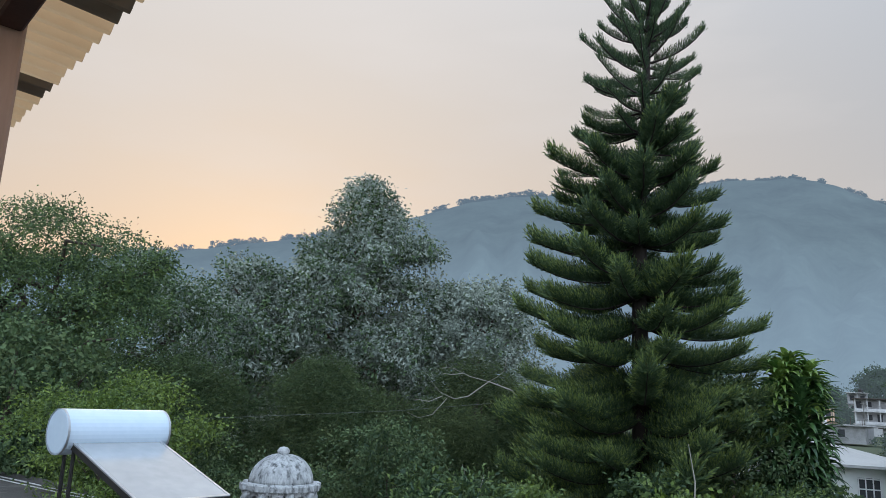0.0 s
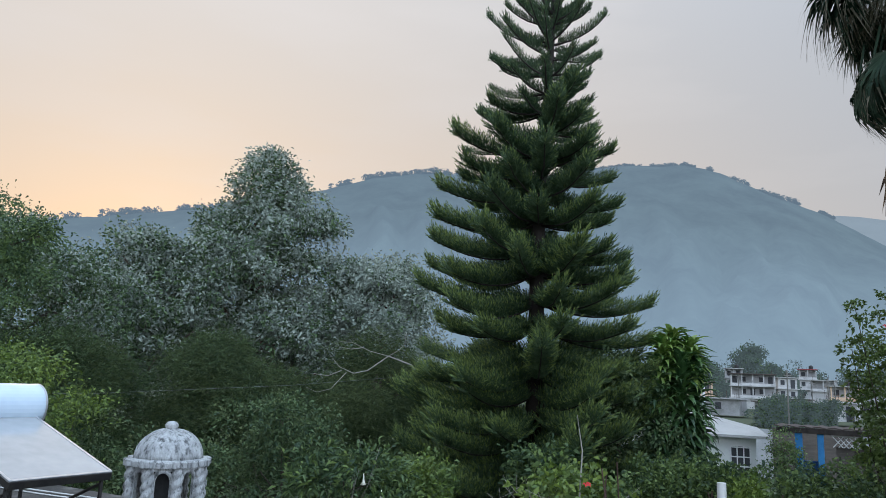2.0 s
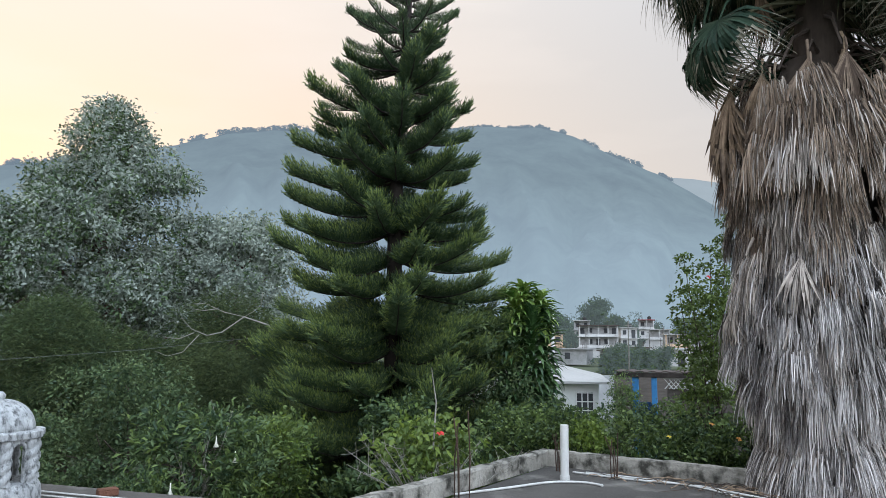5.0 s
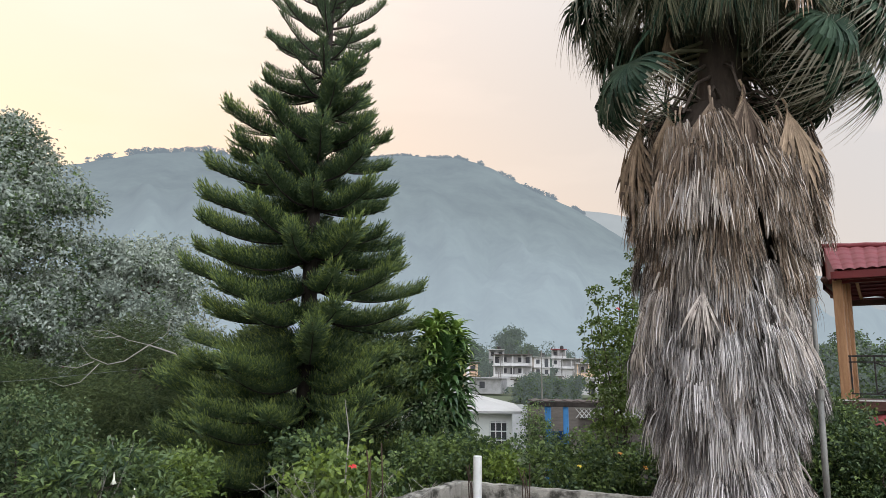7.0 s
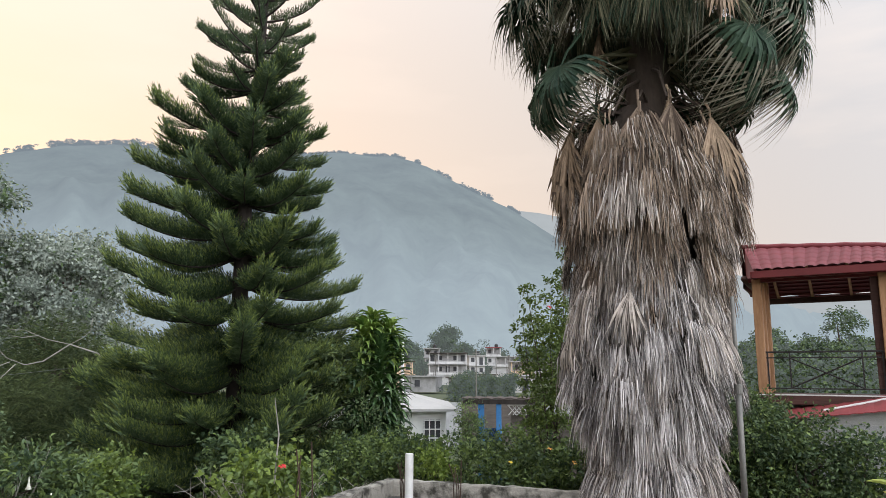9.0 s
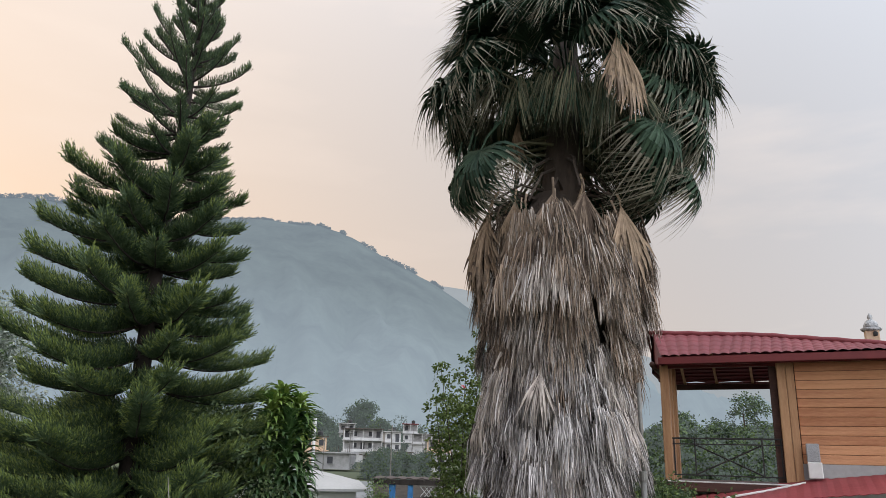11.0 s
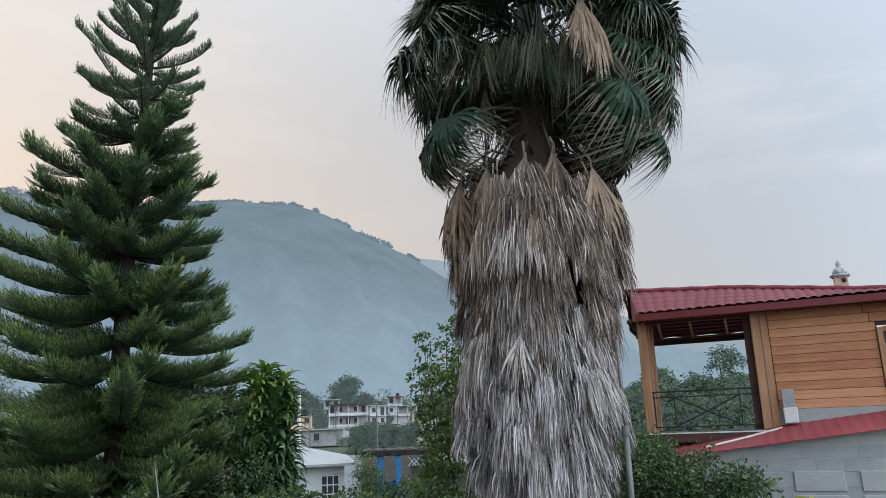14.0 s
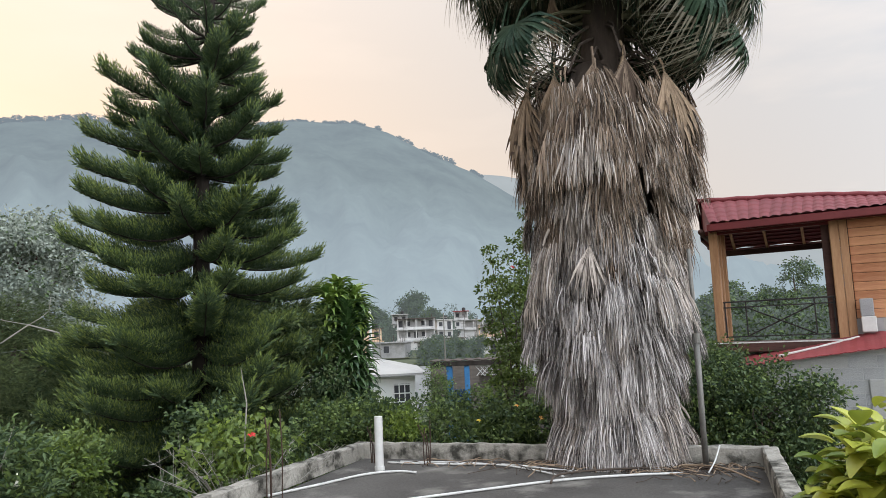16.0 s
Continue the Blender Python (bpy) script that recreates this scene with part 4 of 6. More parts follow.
def fan_palm():
    rng = np.random.default_rng(33)
    px, py = 7.45, 7.17
    t = thing("fan_palm", "old fan palm with a thick grey skirt of dead fronds", "palm tree", (px, py, GROUND * 0.941))
    t.scale = (0.941, 0.941, 0.941)
    g = -GROUND                                                # height of the eye over the ground
    part("trunk", Build().tube([(0, 0, -0.4), (0, 0, 3), (0, 0, g + 2.5), (0.15, -0.1, g + 4.5), (0.22, -0.15, g + 7.0)], [0.42, 0.40, 0.36, 0.32, 0.16], 14).mesh("trunk", "bark", smooth=True), t)
    prof = [(-4.6, 0.70), (-2.4, 0.86), (-1.95, 0.98), (-1.5, 0.80), (-1.1, 0.80), (-0.72, 0.98), (-0.3, 1.12), (0.1, 1.10), (0.6, 1.03), (1.1, 1.00), (1.5, 1.04), (1.9, 1.20), (2.2, 1.30), (2.7, 1.28), (3.2, 1.12), (3.5, 0.9), (3.9, 0.5)]
    pz, pr = [p[0] for p in prof], [p[1] for p in prof]
    old = [tuft("dead_frond", 0.80, 225, 0.80, 200 + i, ("dead", "dead_mid"), tan=0.10 + 0.10 * (i % 3)) for i in range(8)]
    mid = [tuft("dead_frond", 0.85, 225, 0.78, 220 + i, ("dead_mid", "dead"), tan=0.16) for i in range(6)]
    brown = [tuft("dead_frond", 0.88, 225, 0.74, 230 + i, ("dead_brown", "dead_mid"), tan=0.32) for i in range(6)]
    fans = [fan("dead_fan", 1.30, 34, 0.70 + 0.16 * i, 0.16, -0.12, 0.056, 260 + i, ("dead_brown" if i == 3 else "dead_tan", "dead_brown"), 0.25, 0.5, 0.74) for i in range(4)]
    pale = [fan("dead_fan", 0.80, 22, 0.8, 0.25, -0.2, 0.036, 280 + i, ("dead_mid", "dead_mid"), 0.2, 0.5, 0.62) for i in range(3)]
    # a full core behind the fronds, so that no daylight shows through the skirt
    # its dark bark colour stands in for the shade between the strands
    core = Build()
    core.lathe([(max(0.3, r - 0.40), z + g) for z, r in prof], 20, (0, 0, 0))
    part("skirt_core", core.mesh("skirt_core", "bark", smooth=True), t, "dark filler inside the dead fronds, for the shade between them")
    turn = 0.0
    heights = [-3.6, -3.0, -2.5] + [-2.05 + 0.235 * i for i in range(22)]
    for z in heights:
        R = float(np.interp(z, pz, pr))
        n = 9 if z < -2.3 else 15
        turn += 0.17
        for i in range(n):
            a = turn + 2 * math.pi * (i + rng.uniform(-0.35, 0.35)) / n
            lump = noise.noise((math.cos(a) * 2.6, math.sin(a) * 2.6, z * 1.3)) * 0.26 + noise.noise((math.cos(a) * 6, math.sin(a) * 6, z * 3.1)) * 0.10
            r = R - 0.10 + 0.11 * math.cos(a + 0.8) * (z > 1.4) + (lump if z > -1.3 else 0.3 * lump) + rng.normal() * 0.03
            zz = z + rng.uniform(-0.13, 0.13)
            tilt = rng.normal() * 0.06 - 0.07 - 0.10 * (z < -1.5) - 0.08 * (-0.6 < z < 0.2)
            m = Matrix.Translation((math.cos(a) * r, math.sin(a) * r, zz + g + 0.42)) @ Matrix.Rotation(a + rng.normal() * 0.15, 4, "Z") @ Matrix.Rotation(tilt, 4, "Y") @ Matrix.Rotation(rng.normal() * 0.045, 4, "X")
            k = rng.uniform(0.72, 1.1)
            u = z + rng.normal() * 0.45
            src = brown[rng.integers(6)] if u > 1.55 else mid[rng.integers(6)] if u > 0.6 or rng.uniform() < 0.15 else old[rng.integers(8)]
            part("dead_frond", src, t, m=m @ Matrix.Diagonal((k, k * R / 1.15, k, 1)))
    # single bleached fans that stand off the skirt
    for i in range(6):
        a = i * 2.399 + 0.4
        z = -1.0 + 3.2 * ((i * 0.387) % 1.0)
        R = float(np.interp(z, pz, pr)) + 0.06
        m = Matrix.Translation((math.cos(a) * R, math.sin(a) * R, z + g + 0.3)) @ Matrix.Rotation(a, 4, "Z") @ Matrix.Rotation(radians(78 + rng.normal() * 9), 4, "Y") @ Matrix.Rotation(rng.normal() * 0.3, 4, "X")
        part("dead_fan", pale[i % 3], t, m=m)
    # broad tan fans folded down over the top of the skirt
    for i in range(22):
        a = 2 * math.pi * (i + 0.45) / 22 + rng.normal() * 0.10
        up = i % 2
        zz = 3.42 + 0.22 * up + rng.normal() * 0.12
        r = 1.16 - 0.20 * up + rng.normal() * 0.06
        m = Matrix.Translation((math.cos(a) * r, math.sin(a) * r, zz + g)) @ Matrix.Rotation(a, 4, "Z") @ Matrix.Rotation(radians(77 + rng.normal() * 6), 4, "Y") @ Matrix.Rotation(rng.normal() * 0.25, 4, "X")
        k = rng.uniform(0.80, 1.12)
        part("dead_fan", fans[rng.integers(4)], t, m=m @ Matrix.Diagonal((k, k, k, 1)), label="folded tan dead fan")
        o = Vector((math.cos(a) * 0.30 + 0.1, math.sin(a) * 0.30 - 0.08, g + 3.75 + 0.75 * rng.uniform()))
        p = Vector((math.cos(a) * r * 0.92, math.sin(a) * r * 0.92, zz + g + 0.14))
        part("stalk", Build().tube([o, (o + p) / 2 + Vector((0, 0, 0.16)), p], [0.03, 0.022, 0.016], 5).mesh("stalk", "bark"), t)
    # the green crown
    greens = [fan("green_fan", 1.02, 46, 3.5, 0.50 + 0.15 * i, 0.0, 0.069, 300 + i, ("palm" if i < 5 else "palm_dry", "palm_tip"), 0.7, 0.42 + 0.11 * i, 0.52) for i in range(6)]
    stalks = []
    total = 214
    west = radians(133.8)                                     # on this side the fronds stand in three separate groups
    for i in range(total):
        s = (i + 0.5) / total
        elev = -50 + 128 * s ** 0.9 + rng.normal() * 6
        a = i * 2.399 + rng.normal() * 0.15
        if math.cos(a - west) > 0.45 and elev < 60:
            elev = min((35, 4, -42), key=lambda e: abs(e - elev)) + rng.normal() * 4
            if i % 3 == 0:
                continue
        elev = radians(elev)
        front = math.cos(a) * -0.72 + math.sin(a) * -0.69
        if elev < radians(10) and front > 0.74:
            continue                                          # fallen fronds left the trunk bare on this side
        q = rng.uniform(0.80 if elev < 0.5 else 0.50, 1.04)
        o = Vector((0.20, -0.15, g + 4.6 + 2.0 * s))
        flat = 1.96 * max(0.02, math.cos(elev)) ** (0.65 if elev > 0 else 0.35)
        p = Vector((0.20, -0.17, g + 5.50)) + Vector((math.cos(a) * flat, math.sin(a) * flat, math.sin(elev) * (1.80 if elev > 0 else 1.95))) * q
        droop = radians(rng.uniform(14, 44))
        m = Matrix.Translation(p) @ Matrix.Rotation(a, 4, "Z") @ Matrix.Rotation(-elev + droop, 4, "Y") @ Matrix.Rotation(rng.normal() * 0.30, 4, "X")
        k = rng.uniform(0.74, 1.04)
        part("green_fan", greens[min(5, int((1 - s) * 3.2 + rng.uniform(0, 1.5)))], t, m=m @ Matrix.Diagonal((k, k, k, 1)))
        stalks.append((o, p))
    for o, p in stalks[:44]:
        mid_pt = (o + p) / 2 + Vector((0, 0, 0.10))
        part("stalk", Build().tube([o, mid_pt, p], [0.034, 0.026, 0.016], 5).mesh("stalk", "palm_dry"), t)
    # limp half-dry fronds that hang round the trunk and out of the crown
    limp = [tuft("limp_frond", 1.15, 64, 0.46, 340 + i, ("palm_dry", "palm_tip") if i % 2 else ("palm_dry", "palm"), tan=0.4) for i in range(5)]
    for i in range(84):
        a = i * 2.399
        r = 0.35 + 1.25 * ((i * 0.37) % 1.0)
        z = 4.85 + 1.9 * ((i * 0.618) % 1.0) * (1 - 0.25 * r / 1.5)
        m = Matrix.Translation((0.25 + math.cos(a) * r, -0.18 + math.sin(a) * r, g + z)) @ Matrix.Rotation(a, 4, "Z") @ Matrix.Rotation(rng.normal() * 0.2 - 0.1, 4, "Y") @ Matrix.Rotation(rng.normal() * 0.15, 4, "X")
        k = rng.uniform(0.7, 1.1)
        part("limp_frond", limp[i % 5], t, m=m @ Matrix.Diagonal((k, k, k, 1)), label="half-dry hanging frond")
    for a, r, z in ((4.25, 1.95, 5.55), (4.35, 1.9, 5.35), (2.9, 0.9, 5.0), (0.8, 1.3, 5.4), (5.4, 1.2, 4.9)):
        m = Matrix.Translation((0.2 + math.cos(a) * r, -0.15 + math.sin(a) * r, g + z)) @ Matrix.Rotation(a, 4, "Z") @ Matrix.Rotation(radians(80), 4, "Y") @ Matrix.Diagonal((0.75, 0.75, 0.75, 1))
        part("dead_fan", fans[0], t, m=m, label="limp tan dying fan")


fan_palm()


# ---- broad-leaved trees ----
tree("grey_leaved_tree", "tall grey-green broad-leaved tree with a pointed crown", (-3.6, 40.0), GROUND,
     [(3.0, 3.8), (6.0, 5.3), (9.0, 5.6), (11.2, 4.6), (12.7, 3.0), (14.3, 1.9), (15.6, 0.9), (16.6, 0.2)], 170, 0.95, 62, 8, 0.24, 0.11, ("silver", "deep"), 41, (0.66, 0.34), 0.55, 18, "red_bark", sprig=0.6, lean=(-1.0, 0))
tree("grey_leaved_tree", "wide grey-green broad-leaved tree beside the tall one", (2.0, 38.5), GROUND,
     [(3.0, 2.8), (6.0, 3.8), (8.4, 3.4), (10.3, 1.8), (11.0, 0.6)], 80, 0.95, 60, 8, 0.23, 0.11, ("silver", "deep"), 42, (0.9, 0.1), 0.35, 12, "red_bark", sprig=0.6)
tree("grey_leaved_tree", "rounded grey-green tree in the middle of the wood", (-9.5, 37.0), GROUND,
     [(3.0, 3.2), (6.0, 4.4), (8.0, 4.0), (9.6, 2.6), (10.6, 1.0)], 90, 1.1, 60, 8, 0.23, 0.11, ("silver", "deep"), 43, (0.62, 0.38), 0.4, 14, sprig=0.6)
tree("broadleaf_tree", "dark green tree with loose leafy twigs at the top", (-12.5, 30.0), GROUND,
     [(2.5, 3.0), (5.0, 3.6), (7.5, 3.4), (9.2, 1.8), (9.9, 0.8)], 70, 1.0, 60, 8, 0.18, 0.09, ("deep", "silver"), 44, (0.7, 0.3), 0.35, 12, sprig=0.55)
big_left = tree("broadleaf_tree", "large bright-edged green tree with spreading leafy limbs", (-12.7, 20.5), GROUND - 0.35,
     [(2.0, 3.2), (4.5, 4.4), (7.0, 4.2), (8.6, 3.7), (9.4, 3.0), (10.0, 1.7)], 190, 0.85, 78, 8, 0.12, 0.05, ("deep", "mid"), 45, (0.78, 0.22), 0.3, 22, sprig=0.40, up=0.1, squash=0.5)
spray_rng = np.random.default_rng(145)
for end, n in (((4.3, 0.6, 8.45), 5), ((4.0, 0.3, 7.5), 4)):
    root = Vector((0.2, 0, 5.6))
    tip = Vector(end)
    mid = root.lerp(tip, 0.55) + Vector((0, 0, 0.5))
    part("limb", Build().tube([root, mid, tip], [0.10, 0.06, 0.02], 6).mesh("limb", "bark", smooth=True), big_left)
    c = [tuple(mid.lerp(tip, q) + Vector(spray_rng.normal(size=3)) * 0.15) for q in np.linspace(0.55, 1.1, n)]
    part("spray", foliage("spray", c, [0.36] * n, 44, 8, 0.13, 0.055, ("deep", "mid"), spray_rng, (0.6, 0.4), sprig=0.35, up=0.0), big_left)
for dx, h in ((-0.9, 11.6), (-0.55, 11.9), (-0.7, 11.2)):
    part("twig", Build().tube([(-0.8, -1.5, 8.6), (-0.75 + dx * 0.2, -1.6, 10.2), (dx, -1.6, h)], [0.035, 0.022, 0.006], 5).mesh("twig", "pale_twig"), big_left, "bare dead twig")
tree("feathery_tree", "soft dark green feathery conifer", (1.2, 24.5), GROUND,
     [(0.8, 3.2), (2.6, 3.0), (3.8, 2.3), (4.7, 1.3), (5.3, 0.4)], 80, 0.8, 120, 9, 0.20, 0.020, ("feather",), 46, (1.0,), 0.25, 10, sprig=0.5, up=0.2)
tree("feathery_tree", "soft dark green feathery conifer", (-3.6, 25.0), GROUND,
     [(0.8, 2.8), (2.6, 2.7), (4.0, 2.2), (5.2, 0.8)], 60, 0.8, 120, 9, 0.20, 0.020, ("feather", "deep"), 47, (0.7, 0.3), 0.22, 8, sprig=0.5)
tree("feathery_tree", "soft dark green feathery conifer", (-8.4, 24.0), GROUND,
     [(0.8, 2.8), (2.6, 2.7), (4.0, 2.0), (5.0, 0.8)], 60, 0.8, 120, 9, 0.20, 0.020, ("feather", "deep"), 48, (0.5, 0.5), 0.22, 8, sprig=0.5)
tree("yellow_green_shrub", "light yellow-green feathery shrub behind the water heater", (-5.7, 13.3), GROUND,
     [(1.5, 1.1), (3.0, 1.6), (3.8, 1.75), (4.3, 1.3), (4.6, 0.6)], 60, 0.46, 56, 7, 0.085, 0.036, ("fresh", "mid"), 49, (0.55, 0.45), 0.10, 10, sprig=0.3, category="shrub", squash=0.45)
tree("broadleaf_tree", "shaded dark green undergrowth tree", (-9.6, 16.5), GROUND,
     [(0.8, 1.8), (2.5, 2.2), (4.0, 2.2), (5.2, 1.4), (5.8, 0.6)], 60, 0.7, 44, 7, 0.16, 0.08, ("deep", "feather"), 50, (0.7, 0.3), 0.16, 10, sprig=0.4)


def far_tree(at, h, r, seed, leaf=0.6, share=(0.9, 0.1)):
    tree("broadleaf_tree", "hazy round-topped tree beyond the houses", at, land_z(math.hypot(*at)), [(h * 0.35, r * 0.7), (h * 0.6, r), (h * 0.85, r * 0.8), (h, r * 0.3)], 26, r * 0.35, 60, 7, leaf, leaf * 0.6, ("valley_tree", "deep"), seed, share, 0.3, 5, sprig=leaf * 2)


tree("broadleaf_tree", "dark shaded tree beside the pine", (5.75, 14.9), GROUND,
     [(0.8, 1.1), (2.2, 1.3), (3.4, 1.2), (4.4, 0.7), (4.9, 0.3)], 50, 0.42, 44, 7, 0.12, 0.06, ("deep", "feather"), 160, (0.6, 0.4), 0.10, 8, sprig=0.3)
far_tree((121, 203), 13.5, 5.5, 61)
far_tree((105, 203), 11, 4.5, 62)
far_tree((113, 180), 8.5, 4.0, 65)
far_tree((66, 40), 9.0, 3.4, 63, 0.28, (0.3, 0.7))
far_tree((64, 46), 7.6, 2.6, 64, 0.28, (0.3, 0.7))


# ---- the wooden house with its open balcony ----
def wooden_house():
    t = thing("wooden_house", "orange plank house with a red tile roof and an open balcony", "house", (11.7, 8.55, 0), radians(-62))
    rng = np.random.default_rng(71)
    fl = -0.40
    part("floor_slab", Build().box((0.95, 0.6, fl - 0.09), (2.6, 1.7, 0.16), 0, 0.01).mesh("floor_slab", "dark_timber"), t)
    part("floor_edge", Build().box((0.98, -0.22, fl - 0.02), (2.5, 0.05, 0.05), 0, 0.005).mesh("floor_edge", "old_pipe"), t, "pale strip along the balcony floor")
    part("lower_wall", Build().box((3.4, 1.9, (GROUND + fl - 0.18) / 2), (7.6, 3.6, fl - 0.18 - GROUND)).mesh("lower_wall", "grey_wall"), t)
    for x, y, w in ((0, 0, 0.15), (0.03, 0.30, 0.11), (0.05, 0.62, 0.13), (1.99, 0, 0.15)):
        part("post", Build().box((x, y, (fl + 1.66) / 2), (w, w, 1.66 - fl), 0, 0.012).mesh("post", "timber"), t, "varnished timber post")
    part("corner_trim", Build().box((2.13, -0.03, 0.62), (0.125, 0.10, 2.2), 0, 0.008).mesh("corner_trim", "timber"), t)
    part("side_wall", Build().box((2.04, 0.5, 0.62), (0.05, 0.8, 2.0)).mesh("side_wall", "dark_timber"), t)
    part("jamb", Build().box((1.85, 0.10, 0.62), (0.13, 0.10, 2.0), 0, 0.008).mesh("jamb", "dark_timber"), t, "dark jamb")
    # walls behind the planks, with an opening for the window
    back = Build()
    back.box((2.98, 0.06, 0.60), (1.80, 0.05, 2.30)).box((6.05, 0.06, 0.60), (2.10, 0.05, 2.30)).box((4.44, 0.06, 1.51), (1.12, 0.05, 0.48)).box((4.44, 0.06, -0.30), (1.12, 0.05, 0.50))
    part("wall", back.mesh("wall", "dark_timber"), t)
    part("wall_base", Build().box((4.7, 0.015, -0.32), (5.1, 0.05, 0.52)).mesh("wall_base", "grey_wall"), t, "grey cement base of the wall")
    h = 0.155
    z = -0.06
    while z < 1.72:
        for x0, x1 in ((2.20, 3.86), (5.04, 7.1)) if 0.02 < z + h and z < 1.24 else ((2.20, 7.1),):
            x = x0
            while x < x1 - 0.05:
                L = min(rng.uniform(1.1, 2.2), x1 - x)
                if x1 - x - L < 0.35:
                    L = x1 - x
                b = Build().box((0, 0, 0), (L - 0.010, 0.026, h - 0.007), 0, 0.005, tilt=Matrix.Rotation(0.06, 4, "X"))
                part("plank", b.mesh("plank", "plank"), t, m=Matrix.Translation((x + L / 2, 0.012 + rng.normal() * 0.003, z + h / 2)))
                x += L
        z += h
    # window
    win = part("window", Build().box((4.45, 0.10, 0.63), (1.10, 0.02, 1.14)).mesh("window", "opening"), t, "wooden sash window with small panes")
    fr = Build()
    for x, w in ((3.91, 0.09), (4.99, 0.09), (4.27, 0.035), (4.63, 0.035)):
        fr.box((x, -0.005, 0.63), (w, 0.07, 1.20), 0, 0.006)
    for q, w in ((1.20, 0.09), (0.06, 0.09), (0.93, 0.06), (0.50, 0.035)):
        fr.box((4.45, -0.004, q), (1.00, 0.065, w), 0, 0.006)
    part("window_frame", fr.mesh("window_frame", "timber"), win)
    for x in (4.09, 4.45, 4.81):
        for q, hh in ((1.06, 0.2), (0.715, 0.37), (0.28, 0.38)):
            p = part("pane", Build().box((x, 0.03, q), (0.32, 0.006, hh)).mesh("pane", "glass"), win)
    # roof: sagging ridge, tile-pressed sheets, fascia and ceiling
    def ridge_z(x):
        return float(np.interp(x, [-0.5, 1.6, 3.9, 7.2], [2.47, 2.33, 2.06, 1.98]))

    def roof_pt(x, s):
        y = -0.45 + 1.55 * s
        xx = x - 0.40 * s * max(0.0, 1 - (x + 0.1) / 1.2)
        rise = min(1.0, s)
        return xx, y, 1.76 + (ridge_z(xx) - 0.05 - 1.76) * rise

    for c in range(7):
        b = Build()
        x0 = 0.02 + c * 1.05
        nx, ns = 64, 20
        for i in range(ns + 1):
            s = i / ns
            for j in range(nx + 1):
                x = x0 + 1.06 * j / nx
                px, py, pz = roof_pt(x, s)
                wave = abs(math.sin(math.pi * x / 0.17)) * 0.026
                step = 0.016 * (1 - (s * 4.5) % 1.0)
                b.v.append((px, py, pz + wave + step + 0.004 * (c % 2)))
        for i in range(ns):
            for j in range(nx):
                a = i * (nx + 1) + j
                b.f.append((a, a + 1, a + nx + 2, a + nx + 1))
        part("roof_sheet", b.mesh("roof_sheet", "red_roof"), t)
    part("gable_board", Build().add([(0.03, -0.40, 1.64), (-0.33, 1.06, 1.64), (-0.33, 1.06, 2.38), (0.03, -0.40, 1.76), (0.08, -0.40, 1.64), (-0.28, 1.06, 1.64), (-0.28, 1.06, 2.38), (0.08, -0.40, 1.76)], [(0, 1, 2, 3), (7, 6, 5, 4), (3, 2, 6, 7), (0, 3, 7, 4)]).mesh("gable_board", "red_trim"), t)
    part("back_gable", Build().add([(-0.40, 1.06, 1.62), (-0.40, 2.45, 1.52), (-0.40, 1.06, 2.42), (-0.36, 1.06, 1.62), (-0.36, 2.45, 1.52), (-0.36, 1.06, 2.42)], [(0, 1, 2), (3, 5, 4), (1, 4, 5, 2), (0, 3, 4, 1)]).mesh("back_gable", "red_trim"), t)
    part("front_board", Build().box((3.6, -0.30, 1.70), (7.0, 0.03, 0.16)).mesh("front_board", "red_trim"), t)
    b = Build()
    for i in range(2):
        for j in range(30):
            x = -0.5 + 7.6 * j / 29
            b.v.append((x, 1.10 if i == 0 else 2.5, (ridge_z(x) - 0.03) if i == 0 else 1.56 + 0.02 * math.cos(j * 2.2)))
    for j in range(29):
        b.f.append((j, j + 1, 31 + j, 30 + j))
    part("back_roof", b.mesh("back_roof", "red_roof"), t)
    cap = Build().tube([(-0.42 + 7.6 * j / 29, 1.10, ridge_z(-0.5 + 7.6 * j / 29) - 0.02 + 0.012 * (j % 2)) for j in range(30)], 0.055, 8)
    part("ridge_cap", cap.mesh("ridge_cap", "red_roof", smooth=True), t)
    part("fascia", Build().box((3.62, -0.42, 1.695), (7.25, 0.035, 0.13), 0, 0.006).mesh("fascia", "red_trim"), t)
    part("fascia", Build().box((-0.02, 0.30, 1.70), (0.035, 1.45, 0.12), 0, 0.006).mesh("fascia", "red_trim"), t)
    part("ceiling_board", Build().box((4.65, 1.0, 1.675), (5.0, 2.75, 0.02)).mesh("ceiling_board", "red_trim"), t)
    part("beam", Build().box((1.02, 0.0, 1.64), (2.3, 0.09, 0.09), 0, 0.008).mesh("beam", "red_trim"), t)
    part("beam", Build().box((1.02, 2.3, 1.44), (2.7, 0.09, 0.11), 0, 0.008).mesh("beam", "dark_timber"), t, "dark beam along the back of the balcony")
    slope = math.atan2(2.30 - 1.52, 2.45 - 1.15)
    for i in range(13):                                       # battens under the back slope of the roof
        q = i / 12
        part("batten", Build().box((0.85, 1.18 + 1.2 * q, 2.24 - 0.72 * q), (2.4, 0.045, 0.025), tilt=Matrix.Rotation(-slope, 4, "X")).mesh("batten", "red_trim"), t)
    for x in (0.08, 0.72, 1.42):
        part("rafter", Build().box((x, 1.80, 1.83), (0.05, 1.45, 0.07), 0, 0.005, tilt=Matrix.Rotation(-slope, 4, "X")).mesh("rafter", "timber"), t)
    part("gutter", Build().tube([(-0.18, -0.2, 1.66), (-0.2, 0.6, 1.63), (-0.21, 1.6, 1.58)], 0.055, 8).mesh("gutter", "dark_timber", smooth=True), t)
